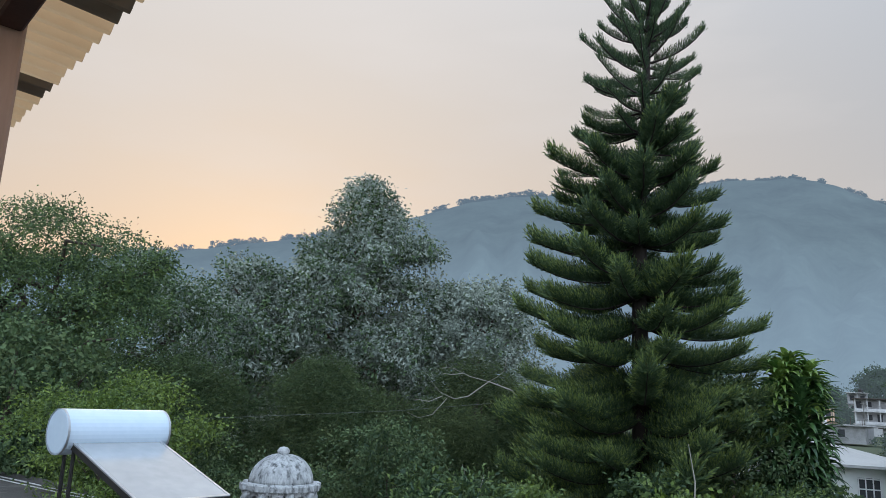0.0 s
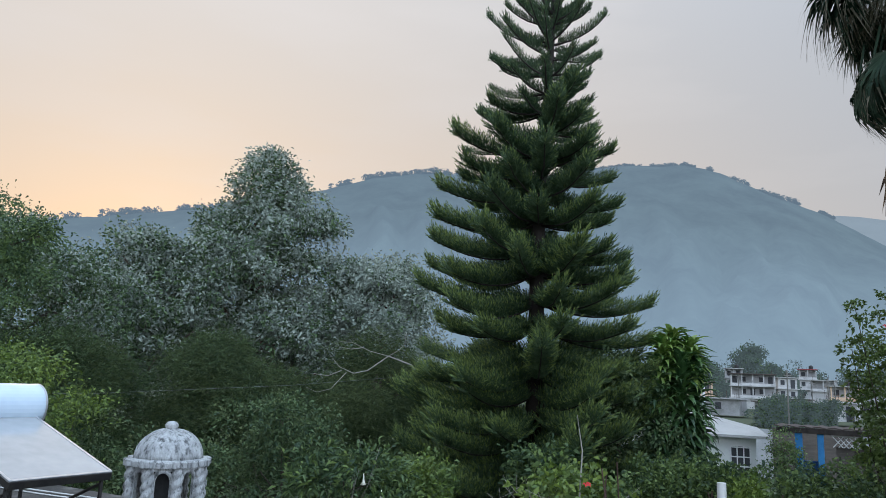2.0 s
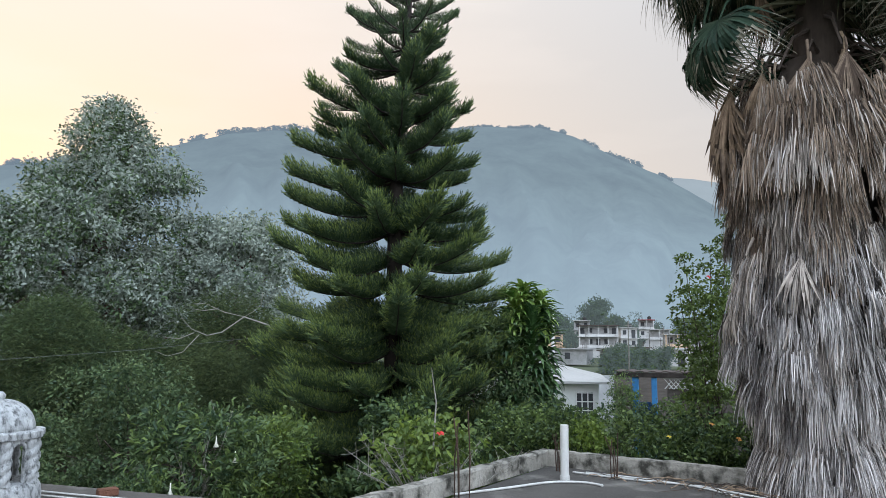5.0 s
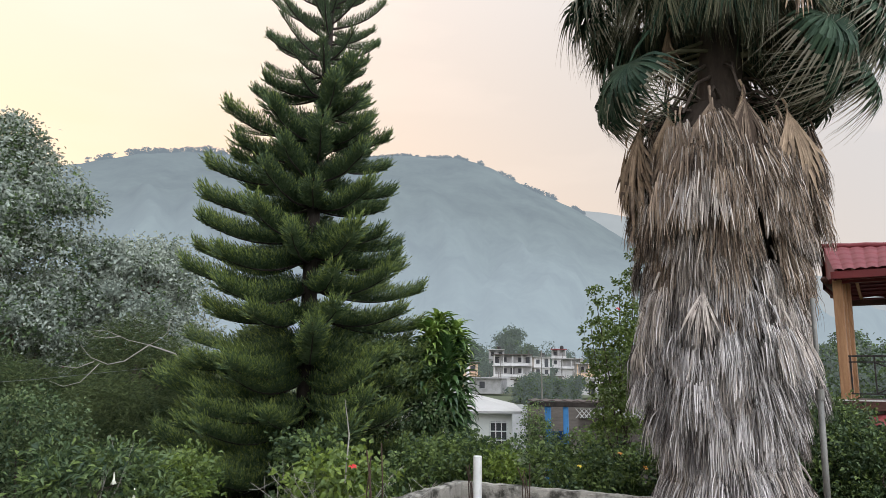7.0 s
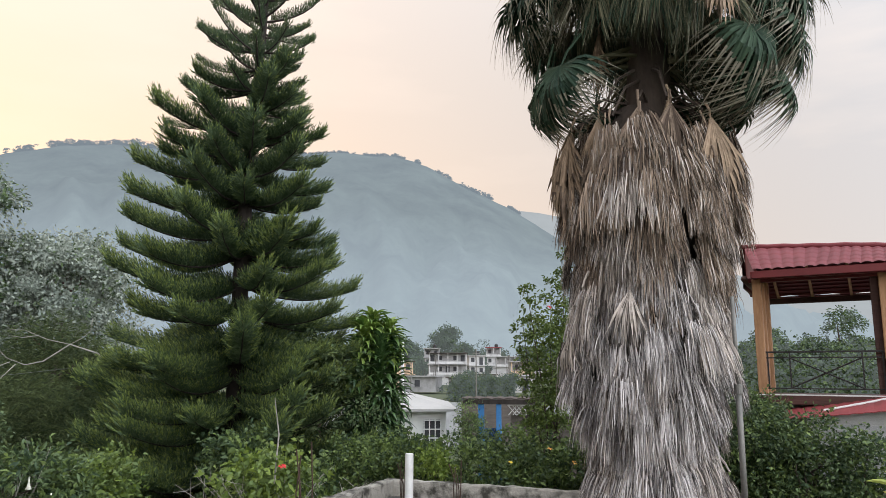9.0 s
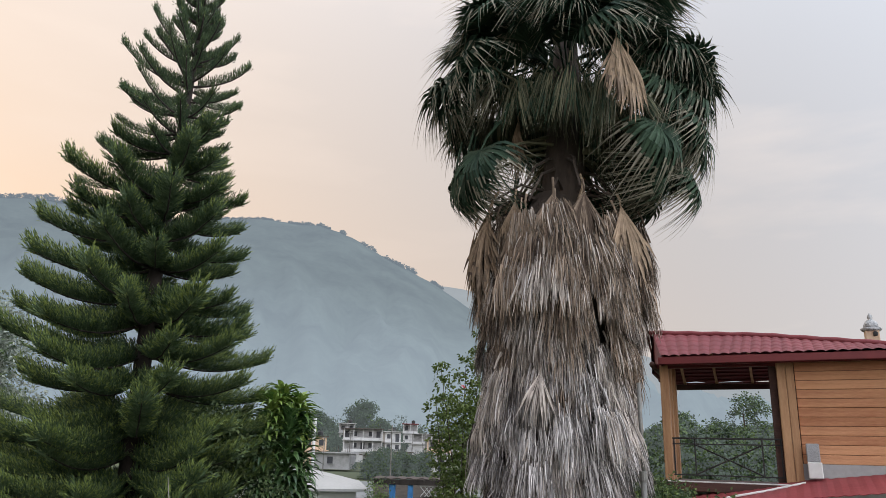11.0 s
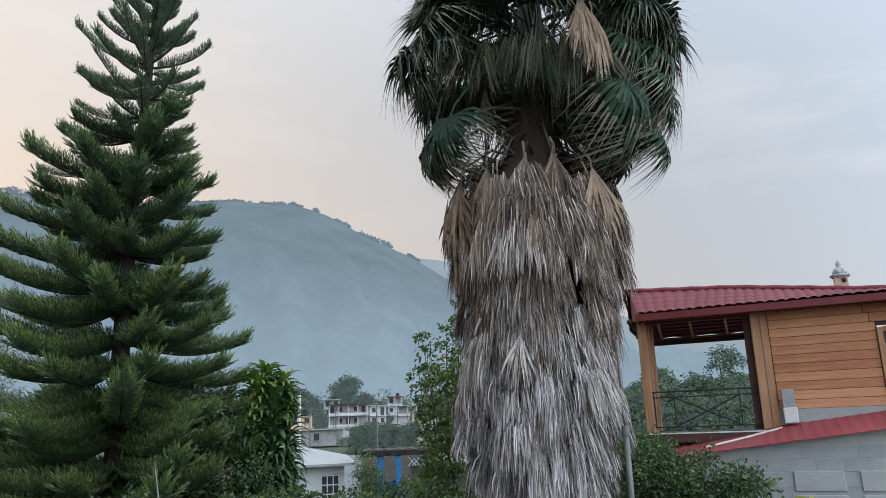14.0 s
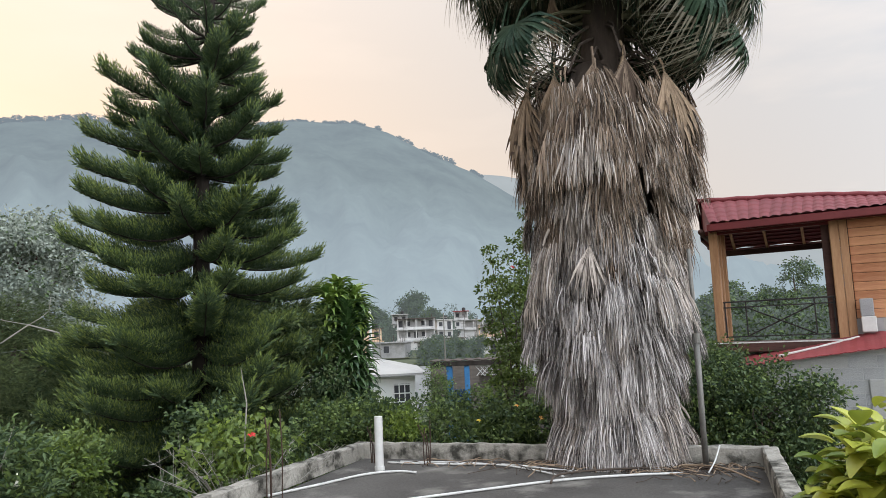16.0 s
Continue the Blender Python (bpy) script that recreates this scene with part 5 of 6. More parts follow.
    # railing
    r = part("railing", Build().box((1.0, 0.0, 0.335), (1.86, 0.035, 0.03), 0, 0.004).mesh("railing", "frame_steel"), t, "black iron balcony railing with a cross brace")
    for z0 in (0.235, -0.30):
        part("rail", Build().box((1.0, 0.0, z0), (1.86, 0.022, 0.022)).mesh("rail", "frame_steel"), r)
    for x in (0.10, 0.46, 1.58, 1.88):
        part("baluster", Build().box((x, 0.0, 0.02), (0.024, 0.024, 0.66)).mesh("baluster", "frame_steel"), r)
    for sgn in (1, -1):
        part("brace", Build().tube([(0.46, 0.015 * sgn, -0.03 - 0.26 * sgn), (1.58, 0.015 * sgn, -0.03 + 0.26 * sgn)], 0.014, 6).mesh("brace", "frame_steel"), r)
    part("stub", Build().box((2.36, -0.16, 0.12), (0.20, 0.14, 0.30), 0, 0.012).mesh("stub", "block"), t, "grey cement stub")
    part("stub_foot", Build().box((2.37, -0.17, -0.16), (0.22, 0.15, 0.26), 0, 0.012).mesh("stub_foot", "pvc"), t, "white painted foot")
    part("floor_pipe", Build().tube([(1.0, -0.9, -0.62), (1.6, -0.55, -0.50), (2.2, -0.25, -0.36)], 0.018, 6).mesh("floor_pipe", "pvc"), t)
    # lean-to with a faded red sheet roof over a block wall
    lean = part("lean_to_roof", Build().mesh("lean_to_roof"), t, "faded red sheet roof sloping over the block wall")
    for c in range(6):
        b = Build()
        x0 = 0.35 + c * 1.1
        for i in range(2):
            for j in range(23):
                x = x0 + 1.11 * j / 22
                z0 = float(np.interp(x, [0.35, 4.0, 7.2], [-0.78, -0.36, 0.02]))
                z1 = float(np.interp(x, [0.35, 2.2, 4.0, 7.2], [-0.66, -0.34, -0.13, 0.2]))
                for lift in (0.0, 0.012):
                    b.v.append((x, -1.25 if i == 0 else -0.03, (z0 if i == 0 else z1) + lift + 0.006 * math.cos(x * 2 * math.pi / 0.18) + 0.004 * (c % 2)))
        for j in range(22):
            a = j * 2
            b.f.extend(((a, a + 46, a + 48, a + 2), (a + 1, a + 3, a + 49, a + 47), (a, a + 2, a + 3, a + 1)))
        part("sheet", b.mesh("sheet", "red_sheet"), lean)
    body = Build()
    xs = [0.75 + 0.4 * i for i in range(17)]
    for x in xs:
        top = float(np.interp(x, [0.35, 4.0, 7.2], [-0.78, -0.36, 0.02])) - 0.005
        body.v.extend(((x, -1.06, GROUND), (x, -1.06, top), (x, -0.92, top), (x, -0.92, GROUND)))
    for i in range(len(xs) - 1):
        a = i * 4
        body.f.extend(((a, a + 4, a + 5, a + 1), (a + 1, a + 5, a + 6, a + 2), (a + 2, a + 6, a + 7, a + 3)))
    body.f.append((0, 1, 2, 3))
    wall = part("block_wall", body.mesh("block_wall", "mortar"), t, "wall of bare grey concrete blocks")
    shared = Build().box((0, 0, 0), (0.395, 0.12, 0.193), 0, 0.004).mesh("block", "block")
    row = 0
    z = -3.1
    while z < -0.30:
        x = 0.8 + (0.2 if row % 2 else 0.0)
        while x < 7.0:
            top = float(np.interp(x, [0.35, 4.0, 7.2], [-0.80, -0.38, 0.0]))
            if z + 0.1 < top and not (3.35 < x < 4.35 and -1.35 < z < -0.75):
                part("block", shared, wall, m=Matrix.Translation((x + 0.2, -1.006 + rng.normal() * 0.003, z)))
            x += 0.4
        z += 0.198
        row += 1
    for x in (2.62, 3.55):
        for z in (-1.16, -1.52):
            part("panel", Build().box((x, -1.075, z), (0.72, 0.04, 0.31), 0, 0.015).mesh("panel", "mortar"), t, "pale filled-in opening with a raised rim")
    part("pillar", Build().box((4.7, -1.12, -1.9), (0.2, 0.16, 2.4), 0, 0.01).mesh("pillar", "mortar"), t)
    return t


wooden_house()


def dome_chimney(name, label, at, s, kind="small"):
    """A chimney cap shaped like a little domed temple on spiral columns."""
    t = thing(name, label, "chimney", at)
    t.scale = (1.0, 1.0, s)
    if kind == "small":
        part("shaft", Build().box((0, 0, 0.34), (0.27, 0.27, 0.68), 0.5, 0.01).mesh("shaft", "peach_wall"), t)
        # solid dark box in place of a hole, its shade given by colour
        part("opening", Build().box((-0.075, -0.105, 0.59), (0.10, 0.09, 0.10), 0.5, 0.02).mesh("opening", "dark"), t, "small dark smoke hole")
        part("cornice", Build().lathe([(0.17, 0.66), (0.205, 0.685), (0.21, 0.72), (0.18, 0.735), (0.15, 0.74)], 20).mesh("cornice", "plaster", smooth=False), t)
        part("dome", Build().lathe([(0.148, 0.74), (0.142, 0.80), (0.115, 0.86), (0.07, 0.905), (0.042, 0.92), (0.04, 0.935), (0.055, 0.96), (0.048, 1.0), (0.022, 1.045), (0.0, 1.07)], 20).mesh("dome", "plaster", smooth=True), t)
        return
    part("drum", Build().lathe([(0.485, 0.0), (0.49, 0.10), (0.475, 0.20), (0.45, 0.245), (0.44, 0.26)], 32).mesh("drum", "plaster"), t, "thick round base, grey with mould")
    for i in range(8):
        a = 2 * math.pi * i / 8 + 0.48
        c = Vector((math.cos(a) * 0.405, math.sin(a) * 0.405, 0))
        b = Build()
        n, k = 30, 18
        for q in range(n + 1):
            z = 0.25 + 0.49 * q / n
            for j in range(k):
                th = 2 * math.pi * j / k
                r = 0.050 + 0.024 * abs(math.cos(th - q * 0.42))
                b.v.append((c.x + r * math.cos(th), c.y + r * math.sin(th), z))
        for q in range(n):
            for j in range(k):
                p, p2 = q * k + j, q * k + (j + 1) % k
                b.f.append((p, p2, p2 + k, p + k))
        part("column", b.mesh("column", "plaster", smooth=True), t, "twisted rope column")
    for i in range(8):                                       # slim piers that frame the arched openings
        a = 2 * math.pi * (i + 0.5) / 8 + 0.48
        arch = Build()
        for s2 in (-1, 1):
            arch.box((math.cos(a) * 0.355 - math.sin(a) * 0.095 * s2, math.sin(a) * 0.355 + math.cos(a) * 0.095 * s2, 0.46), (0.05, 0.035, 0.42), a, 0.006)
        arc = [math.pi * q / 12 for q in range(13)]
        arch.tube([(math.cos(a) * 0.365 - math.sin(a) * 0.092 * math.cos(th), math.sin(a) * 0.365 + math.cos(a) * 0.092 * math.cos(th), 0.61 + 0.092 * math.sin(th)) for th in arc], 0.024, 8)
        arch.box((math.cos(a) * 0.355, math.sin(a) * 0.355, 0.73), (0.05, 0.26, 0.06), a)
        part("arch", arch.mesh("arch", "plaster"), t, "arched opening")
    part("flue", Build().lathe([(0.20, 0.24), (0.18, 0.72)], 16).mesh("flue", "dark"), t)
    cornice = Build().lathe([(0.38, 0.735), (0.44, 0.742), (0.445, 0.80), (0.43, 0.822), (0.40, 0.83)], 8 * 4)
    for i in range(8):                                       # blocks that stand out over the columns
        a = 2 * math.pi * i / 8 + 0.48
        part("cornice_block", Build().box((math.cos(a) * 0.415, math.sin(a) * 0.415, 0.782), (0.15, 0.15, 0.088), a, 0.012).mesh("cornice_block", "plaster"), t)
    part("cornice", cornice.mesh("cornice", "plaster"), t)
    prof = [(0.385 * math.cos(q) ** 0.9 + 0.004, 0.825 + 0.335 * math.sin(q)) for q in np.linspace(0, 1.48, 12)]
    dome = Build().lathe(prof, 64)
    for i in range(8):                                       # raised ribs
        a = 2 * math.pi * i / 8 + 0.48
        part("rib", Build().tube([(math.cos(a) * r, math.sin(a) * r, z) for r, z in prof], 0.016, 6).mesh("rib", "plaster", smooth=True), t)
    part("dome", dome.mesh("dome", "plaster", smooth=True), t, "ribbed dome, whitewash gone grey")
    part("finial", Build().lathe([(0.075, 1.14), (0.062, 1.165), (0.075, 1.19), (0.078, 1.215), (0.05, 1.25), (0.0, 1.262)], 16).mesh("finial", "plaster", smooth=True), t)


dome_chimney("domed_chimney", "whitewashed domed chimney with twisted columns, stained grey", (-2.01, 9.30, ROOF), 0.96, "big")
dome_chimney("domed_chimney", "small pale domed chimney behind the red roof", (17.03, 7.04, 2.07), 1.0)


def water_heater():
    t = thing("solar_water_heater", "solar water heater with a pale blue tank and a tilted collector", "water heater", (-3.61, 8.20, ROOF), radians(52.3))
    z0, z1 = 1.23, 0.77
    b = Build().tube([(-0.585, 0.14, 1.36), (-0.57, 0.14, 1.36), (0.57, 0.14, 1.36), (0.585, 0.14, 1.36)], [0.215, 0.235, 0.235, 0.215], 36)
    tank = part("tank", b.mesh("tank", "tank", smooth=False), t, "pale blue enamelled cylinder")
    for x in (-0.575, 0.575):
        part("rim", Build().tube([(x - 0.012, 0.14, 1.36), (x + 0.012, 0.14, 1.36)], 0.238, 36, caps=False).mesh("rim", "alu"), tank)
    part("valve", Build().tube([(0.57, 0.05, 1.22), (0.66, 0.05, 1.22)], 0.02, 8).mesh("valve", "frame_steel"), tank)
    d = Vector((0, -1.39, z1 - z0))
    L = d.length
    tilt = Matrix.Rotation(math.atan2(z0 - z1, 1.39), 4, "X")
    c = (0, -0.695, (z0 + z1) / 2)
    col = part("collector", Build().box(c, (1.00, L, 0.075), 0, 0.006, tilt=tilt).mesh("collector", "frame_steel"), t, "flat collector with a pale glass")
    part("cover_glass", Build().box((0, -0.695, (z0 + z1) / 2 + 0.043), (0.95, L - 0.05, 0.006), 0, 0, tilt=tilt).mesh("cover_glass", "collector"), col)
    for x in (-0.49, 0.49):
        part("edge", Build().box((x, -0.695, (z0 + z1) / 2 + 0.042), (0.03, L, 0.02), 0, 0.003, tilt=tilt).mesh("edge", "alu"), col)
    for y, z in ((-0.01, z0), (-1.38, z1)):
        part("edge", Build().box((0, y, z + 0.042), (1.00, 0.03, 0.02), 0, 0.003, tilt=tilt).mesh("edge", "alu"), col)
    for x in (-0.46, 0.46):
        for y, z in ((0.16, 1.16), (-0.02, 1.20), (-1.30, 0.76)):
            part("leg", Build().tube([(x, y, 0.0), (x, y, z)], 0.02, 6).mesh("leg", "frame_steel"), t)
        part("strut", Build().tube([(x, 0.16, 0.08), (x, -1.30, 0.70)], 0.015, 6).mesh("strut", "frame_steel"), t)
        part("bracket", Build().box((x, -0.02, 1.30), (0.02, 0.03, 0.26)).mesh("bracket", "frame_steel"), t)


water_heater()


# ---- things on the flat roofs ----
def pvc_stack():
    t = thing("vent_pipe", "short white plastic vent pipe standing on the terrace", "pipe", (4.71, 8.88, ROOF))
    part("pipe", Build().tube([(0, 0, 0), (0, 0, 0.70), (0, 0, 0.705)], [0.056, 0.056, 0.05], 20).mesh("pipe", "pvc", smooth=False), t)
    part("collar", Build().tube([(0, 0, 0), (0, 0, 0.05)], 0.066, 20).mesh("collar", "old_pipe"), t)


pvc_stack()


def hose(label, pts, r, material, name="hose"):
    p = [Vector((x, y, ROOF + r + 0.004 + dz)) for x, y, dz in pts]
    fine = []
    for i in range(len(p) - 1):
        a, b, c, d = p[max(i - 1, 0)], p[i], p[i + 1], p[min(i + 2, len(p) - 1)]
        for k in range(6):
            s = k / 6
            fine.append(0.5 * ((2 * b) + (c - a) * s + (2 * a - 5 * b + 4 * c - d) * s * s + (3 * b - a - 3 * c + d) * s ** 3))
    fine.append(p[-1])
    return whole(name, Build().tube(fine, r, 8).mesh(name, material, smooth=True), label, "pipe")


def on_terrace(x, y, dz=0.0):
    q = tpt(x, y)
    return (q[0], q[1], dz)


for y0, r, mm in ((0.0, 0.012, "old_pipe"), (-0.20, 0.010, "old_pipe")):
    hose("long white water pipe along the roof edge", [(-9.0 + 0.2 * y0, 15.35 + y0, 0), (-5.0, 12.25 + y0, 0), (-3.0, 10.95 + y0, 0), (-1.2, 9.55 + y0, 0), (0.3, 8.45 + y0, 0), (1.3, 7.70 + y0, 0)], r, mm)
hose("white plastic pipe lying in a curve on the terrace", [on_terrace(0.05, -2.6), on_terrace(0.35, -1.9), on_terrace(0.62, -1.25), on_terrace(0.95, -1.0), on_terrace(1.25, -1.05)], 0.015, "old_pipe")
hose("white plastic pipe along the foot of the parapet", [on_terrace(0.55, -0.38), on_terrace(1.4, -0.42), on_terrace(2.2, -0.36), on_terrace(2.9, -0.62), on_terrace(3.3, -0.75)], 0.014, "old_pipe")
hose("grey plastic pipe along the foot of the parapet", [on_terrace(0.7, -0.28), on_terrace(1.8, -0.30), on_terrace(2.5, -0.55), on_terrace(3.15, -1.05)], 0.012, "old_pipe")
hose("white plastic pipe across the terrace floor", [on_terrace(1.2, -3.0), on_terrace(2.2, -2.1), on_terrace(3.2, -1.25), on_terrace(4.0, -0.85), on_terrace(4.5, -0.70)], 0.015, "old_pipe")
hose("dry bent branch lying on the terrace", [on_terrace(3.1, -1.55, 0.02), on_terrace(3.12, -1.25, 0.05), on_terrace(3.5, -0.95, 0.06), on_terrace(4.1, -0.55, 0.03)], 0.014, "bark", "dry_branch")
hose("dry bent branch lying on the terrace", [on_terrace(4.4, -0.3, 0.02), on_terrace(4.9, -0.5, 0.05), on_terrace(5.3, -1.2, 0.02)], 0.011, "dead_tan", "dry_branch")
hose("white cloth strip tied at the pole", [on_terrace(4.78, -0.62, 0.0), on_terrace(4.86, -0.40, 0.10), on_terrace(4.93, -0.22, 0.26)], 0.009, "old_pipe", "cloth_strip")


def pole():
    t = thing("steel_pole", "grey galvanised pole tied to the terrace parapet", "pole", (7.62, 5.93, ROOF))
    part("pole_tube", Build().tube([(0, 0, 0), (0.01, 0, 1.62)], 0.036, 12).mesh("pole_tube", "steel", smooth=True), t)
    part("upper_tube", Build().tube([(0.01, 0, 1.55), (0.0, 0, 2.7)], 0.026, 10).mesh("upper_tube", "steel", smooth=True), t)
    part("coupling", Build().tube([(0.01, 0, 1.52), (0.01, 0, 1.64)], 0.05, 12).mesh("coupling", "steel"), t)
    part("foot", Build().box((0, 0, 0.02), (0.16, 0.16, 0.03), 0.3, 0.005).mesh("foot", "rust"), t)


pole()


def rebar(x, y, heights, seed):
    rng = np.random.default_rng(seed)
    q = tpt(x, y)
    t = thing("rebar_bundle", "rusty reinforcing bars sticking up from the roof slab", "rebar", (q[0], q[1], ROOF), group="rebar stubs")
    for h in heights:
        dx, dy = rng.normal() * 0.05, rng.normal() * 0.05
        part("bar", Build().tube([(dx, dy, -0.02), (dx + rng.normal() * 0.02, dy, h * 0.5), (dx + rng.normal() * 0.04, dy + rng.normal() * 0.03, h)], 0.008, 5).mesh("bar", "rust"), t)


rebar(0.30, -0.35, (0.5, 0.46, 0.52, 0.4), 1)
rebar(1.15, -0.45, (0.55, 0.6, 0.42, 0.5), 2)
rebar(0.16, -2.72, (1.0, 0.92, 0.70, 0.85), 3)

whole("broken_brick", Build().box((0, 0, 0.045), (0.22, 0.12, 0.09), 0.4, 0.012).mesh("broken_brick", "brick"), "old red brick lying on the flat roof", "brick", (-0.86, 9.45, ROOF))


def debris():
    rng = np.random.default_rng(77)
    for i in range(230):
        x = 3.8 + rng.normal() * 1.1
        y = -0.12 - abs(rng.normal()) * 0.42
        if not (0.2 < x < 5.35):
            continue
        q = tpt(x, y)
        a = rng.uniform(0, math.pi)
        L = rng.uniform(0.12, 0.60)
        k = 5
        p = [(math.cos(a) * L * (s - 0.5), math.sin(a) * L * (s - 0.5), 0.015 + 0.05 * math.sin(s * math.pi) * rng.uniform(0.2, 1)) for s in np.linspace(0, 1, k)]
        whole("palm_stalk", Build().tube(p, [0.007, 0.006, 0.006, 0.005, 0.003], 5).mesh("palm_stalk", "bark" if i % 2 else "dead_tan"), "dry fallen palm stalk on the terrace floor", "palm litter", (q[0], q[1], ROOF), group="fallen palm stalks")


debris()

# ---- neighbours beyond the garden ----
def blue_pavilion():
    az = radians(36.6)
    t = thing("blue_pavilion", "garden pavilion with blue posts, white lattice and a rusty sheet roof", "pavilion", (15.72, 20.75, GROUND), -az)
    g = -GROUND
    b = Build()
    for j in range(60):
        x = -2.25 + 5.9 * j / 59
        for y, z in ((-1.6, -0.90), (1.8, -0.96)):
            b.v.append((x, y, g + z + 0.02 * math.cos(j * 1.6)))
            b.v.append((x, y, g + z + 0.03 + 0.02 * math.cos(j * 1.6)))
    for j in range(59):
        a = j * 4
        b.f.extend(((a, a + 4, a + 6, a + 2), (a + 1, a + 3, a + 7, a + 5), (a, a + 1, a + 5, a + 4)))
    part("roof", b.mesh("roof", "rust_roof"), t, "rusty corrugated sheet roof")
    part("roof_edge", Build().box((0.7, -1.56, g - 0.99), (5.8, 0.06, 0.15), 0, 0.01).mesh("roof_edge", "pine_bark"), t)
    for x, w in ((-1.62, 0.20), (-1.04, 0.17), (2.9, 0.19)):
        part("post", Build().box((x, -1.4, (g - 1.05) / 2), (w, 0.24, g - 1.05), 0, 0.01).mesh("post", "blue"), t, "blue painted post")
    part("side_panel", Build().box((-1.28, -1.30, (g - 1.85) / 2), (0.64, 0.05, g - 1.85), 0, 0.01).mesh("side_panel", "dark_blue"), t, "dark blue boarded side")
    part("panel", Build().box((1.1, -1.2, (g - 1.42) / 2), (3.5, 0.1, g - 1.42)).mesh("panel", "brown_board"), t, "weathered brown boarding")
    lat = part("lattice", Build().box((1.05, -1.42, g - 1.10), (3.6, 0.03, 0.03)).mesh("lattice", "white_wall"), t, "white diamond lattice strip")
    for sgn in (1, -1):
        m = Build()
        for i in range(26):
            x = -0.72 + i * 0.14
            m.tube([(x, -1.43 + 0.012 * sgn, g - 1.42 if sgn > 0 else g - 1.12), (x + 0.26, -1.43 + 0.012 * sgn, g - 1.12 if sgn > 0 else g - 1.42)], 0.016, 4)
        part("slats", m.mesh("slats", "white_wall"), lat)


blue_pavilion()


def pale_roof_house():
    t = thing("low_house", "low white house under a pale metal hip roof", "house", (11.72, 26.85, GROUND), radians(-28))
    w = Build().box((0.5, 0, 1.6), (6.0, 6.0, 3.2))
    part("wall", w.mesh("wall", "white_paint"), t)
    b = Build().add([(-2.9, -3.4, 3.22), (3.9, -3.4, 3.22), (3.9, 3.4, 3.22), (-2.9, 3.4, 3.22), (-0.3, 0, 4.05), (1.0, 0, 4.05), (-2.9, -3.4, 3.30), (3.9, -3.4, 3.30), (3.9, 3.4, 3.30), (-2.9, 3.4, 3.30)],
                    [(6, 7, 5, 4), (7, 8, 5), (8, 9, 4, 5), (9, 6, 4), (0, 1, 7, 6), (1, 2, 8, 7), (2, 3, 9, 8), (3, 0, 6, 9), (3, 2, 1, 0)])
    part("roof", b.mesh("roof", "zinc"), t)
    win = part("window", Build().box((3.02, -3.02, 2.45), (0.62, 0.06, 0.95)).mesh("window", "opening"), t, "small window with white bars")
    fr = Build()
    for x in (2.73, 2.92, 3.12, 3.31):
        fr.box((x, -3.06, 2.45), (0.035, 0.04, 0.95))
    for q in (2.0, 2.30, 2.60, 2.90):
        fr.box((3.02, -3.065, q), (0.62, 0.03, 0.035))
    part("window_frame", fr.mesh("window_frame", "white_paint"), win)
    part("window", Build().box((3.52, -1.0, 2.3), (0.06, 0.9, 1.0)).mesh("window", "opening"), t)


pale_roof_house()
t_pole = thing("white_pole", "tall thin white pole beside the low house", "pole", (15.3, 29.6, GROUND))
part("pole_tube", Build().tube([(0, 0, 0), (0, 0, 5.9)], [0.08, 0.07], 10).mesh("pole_tube", "white_wall"), t_pole)


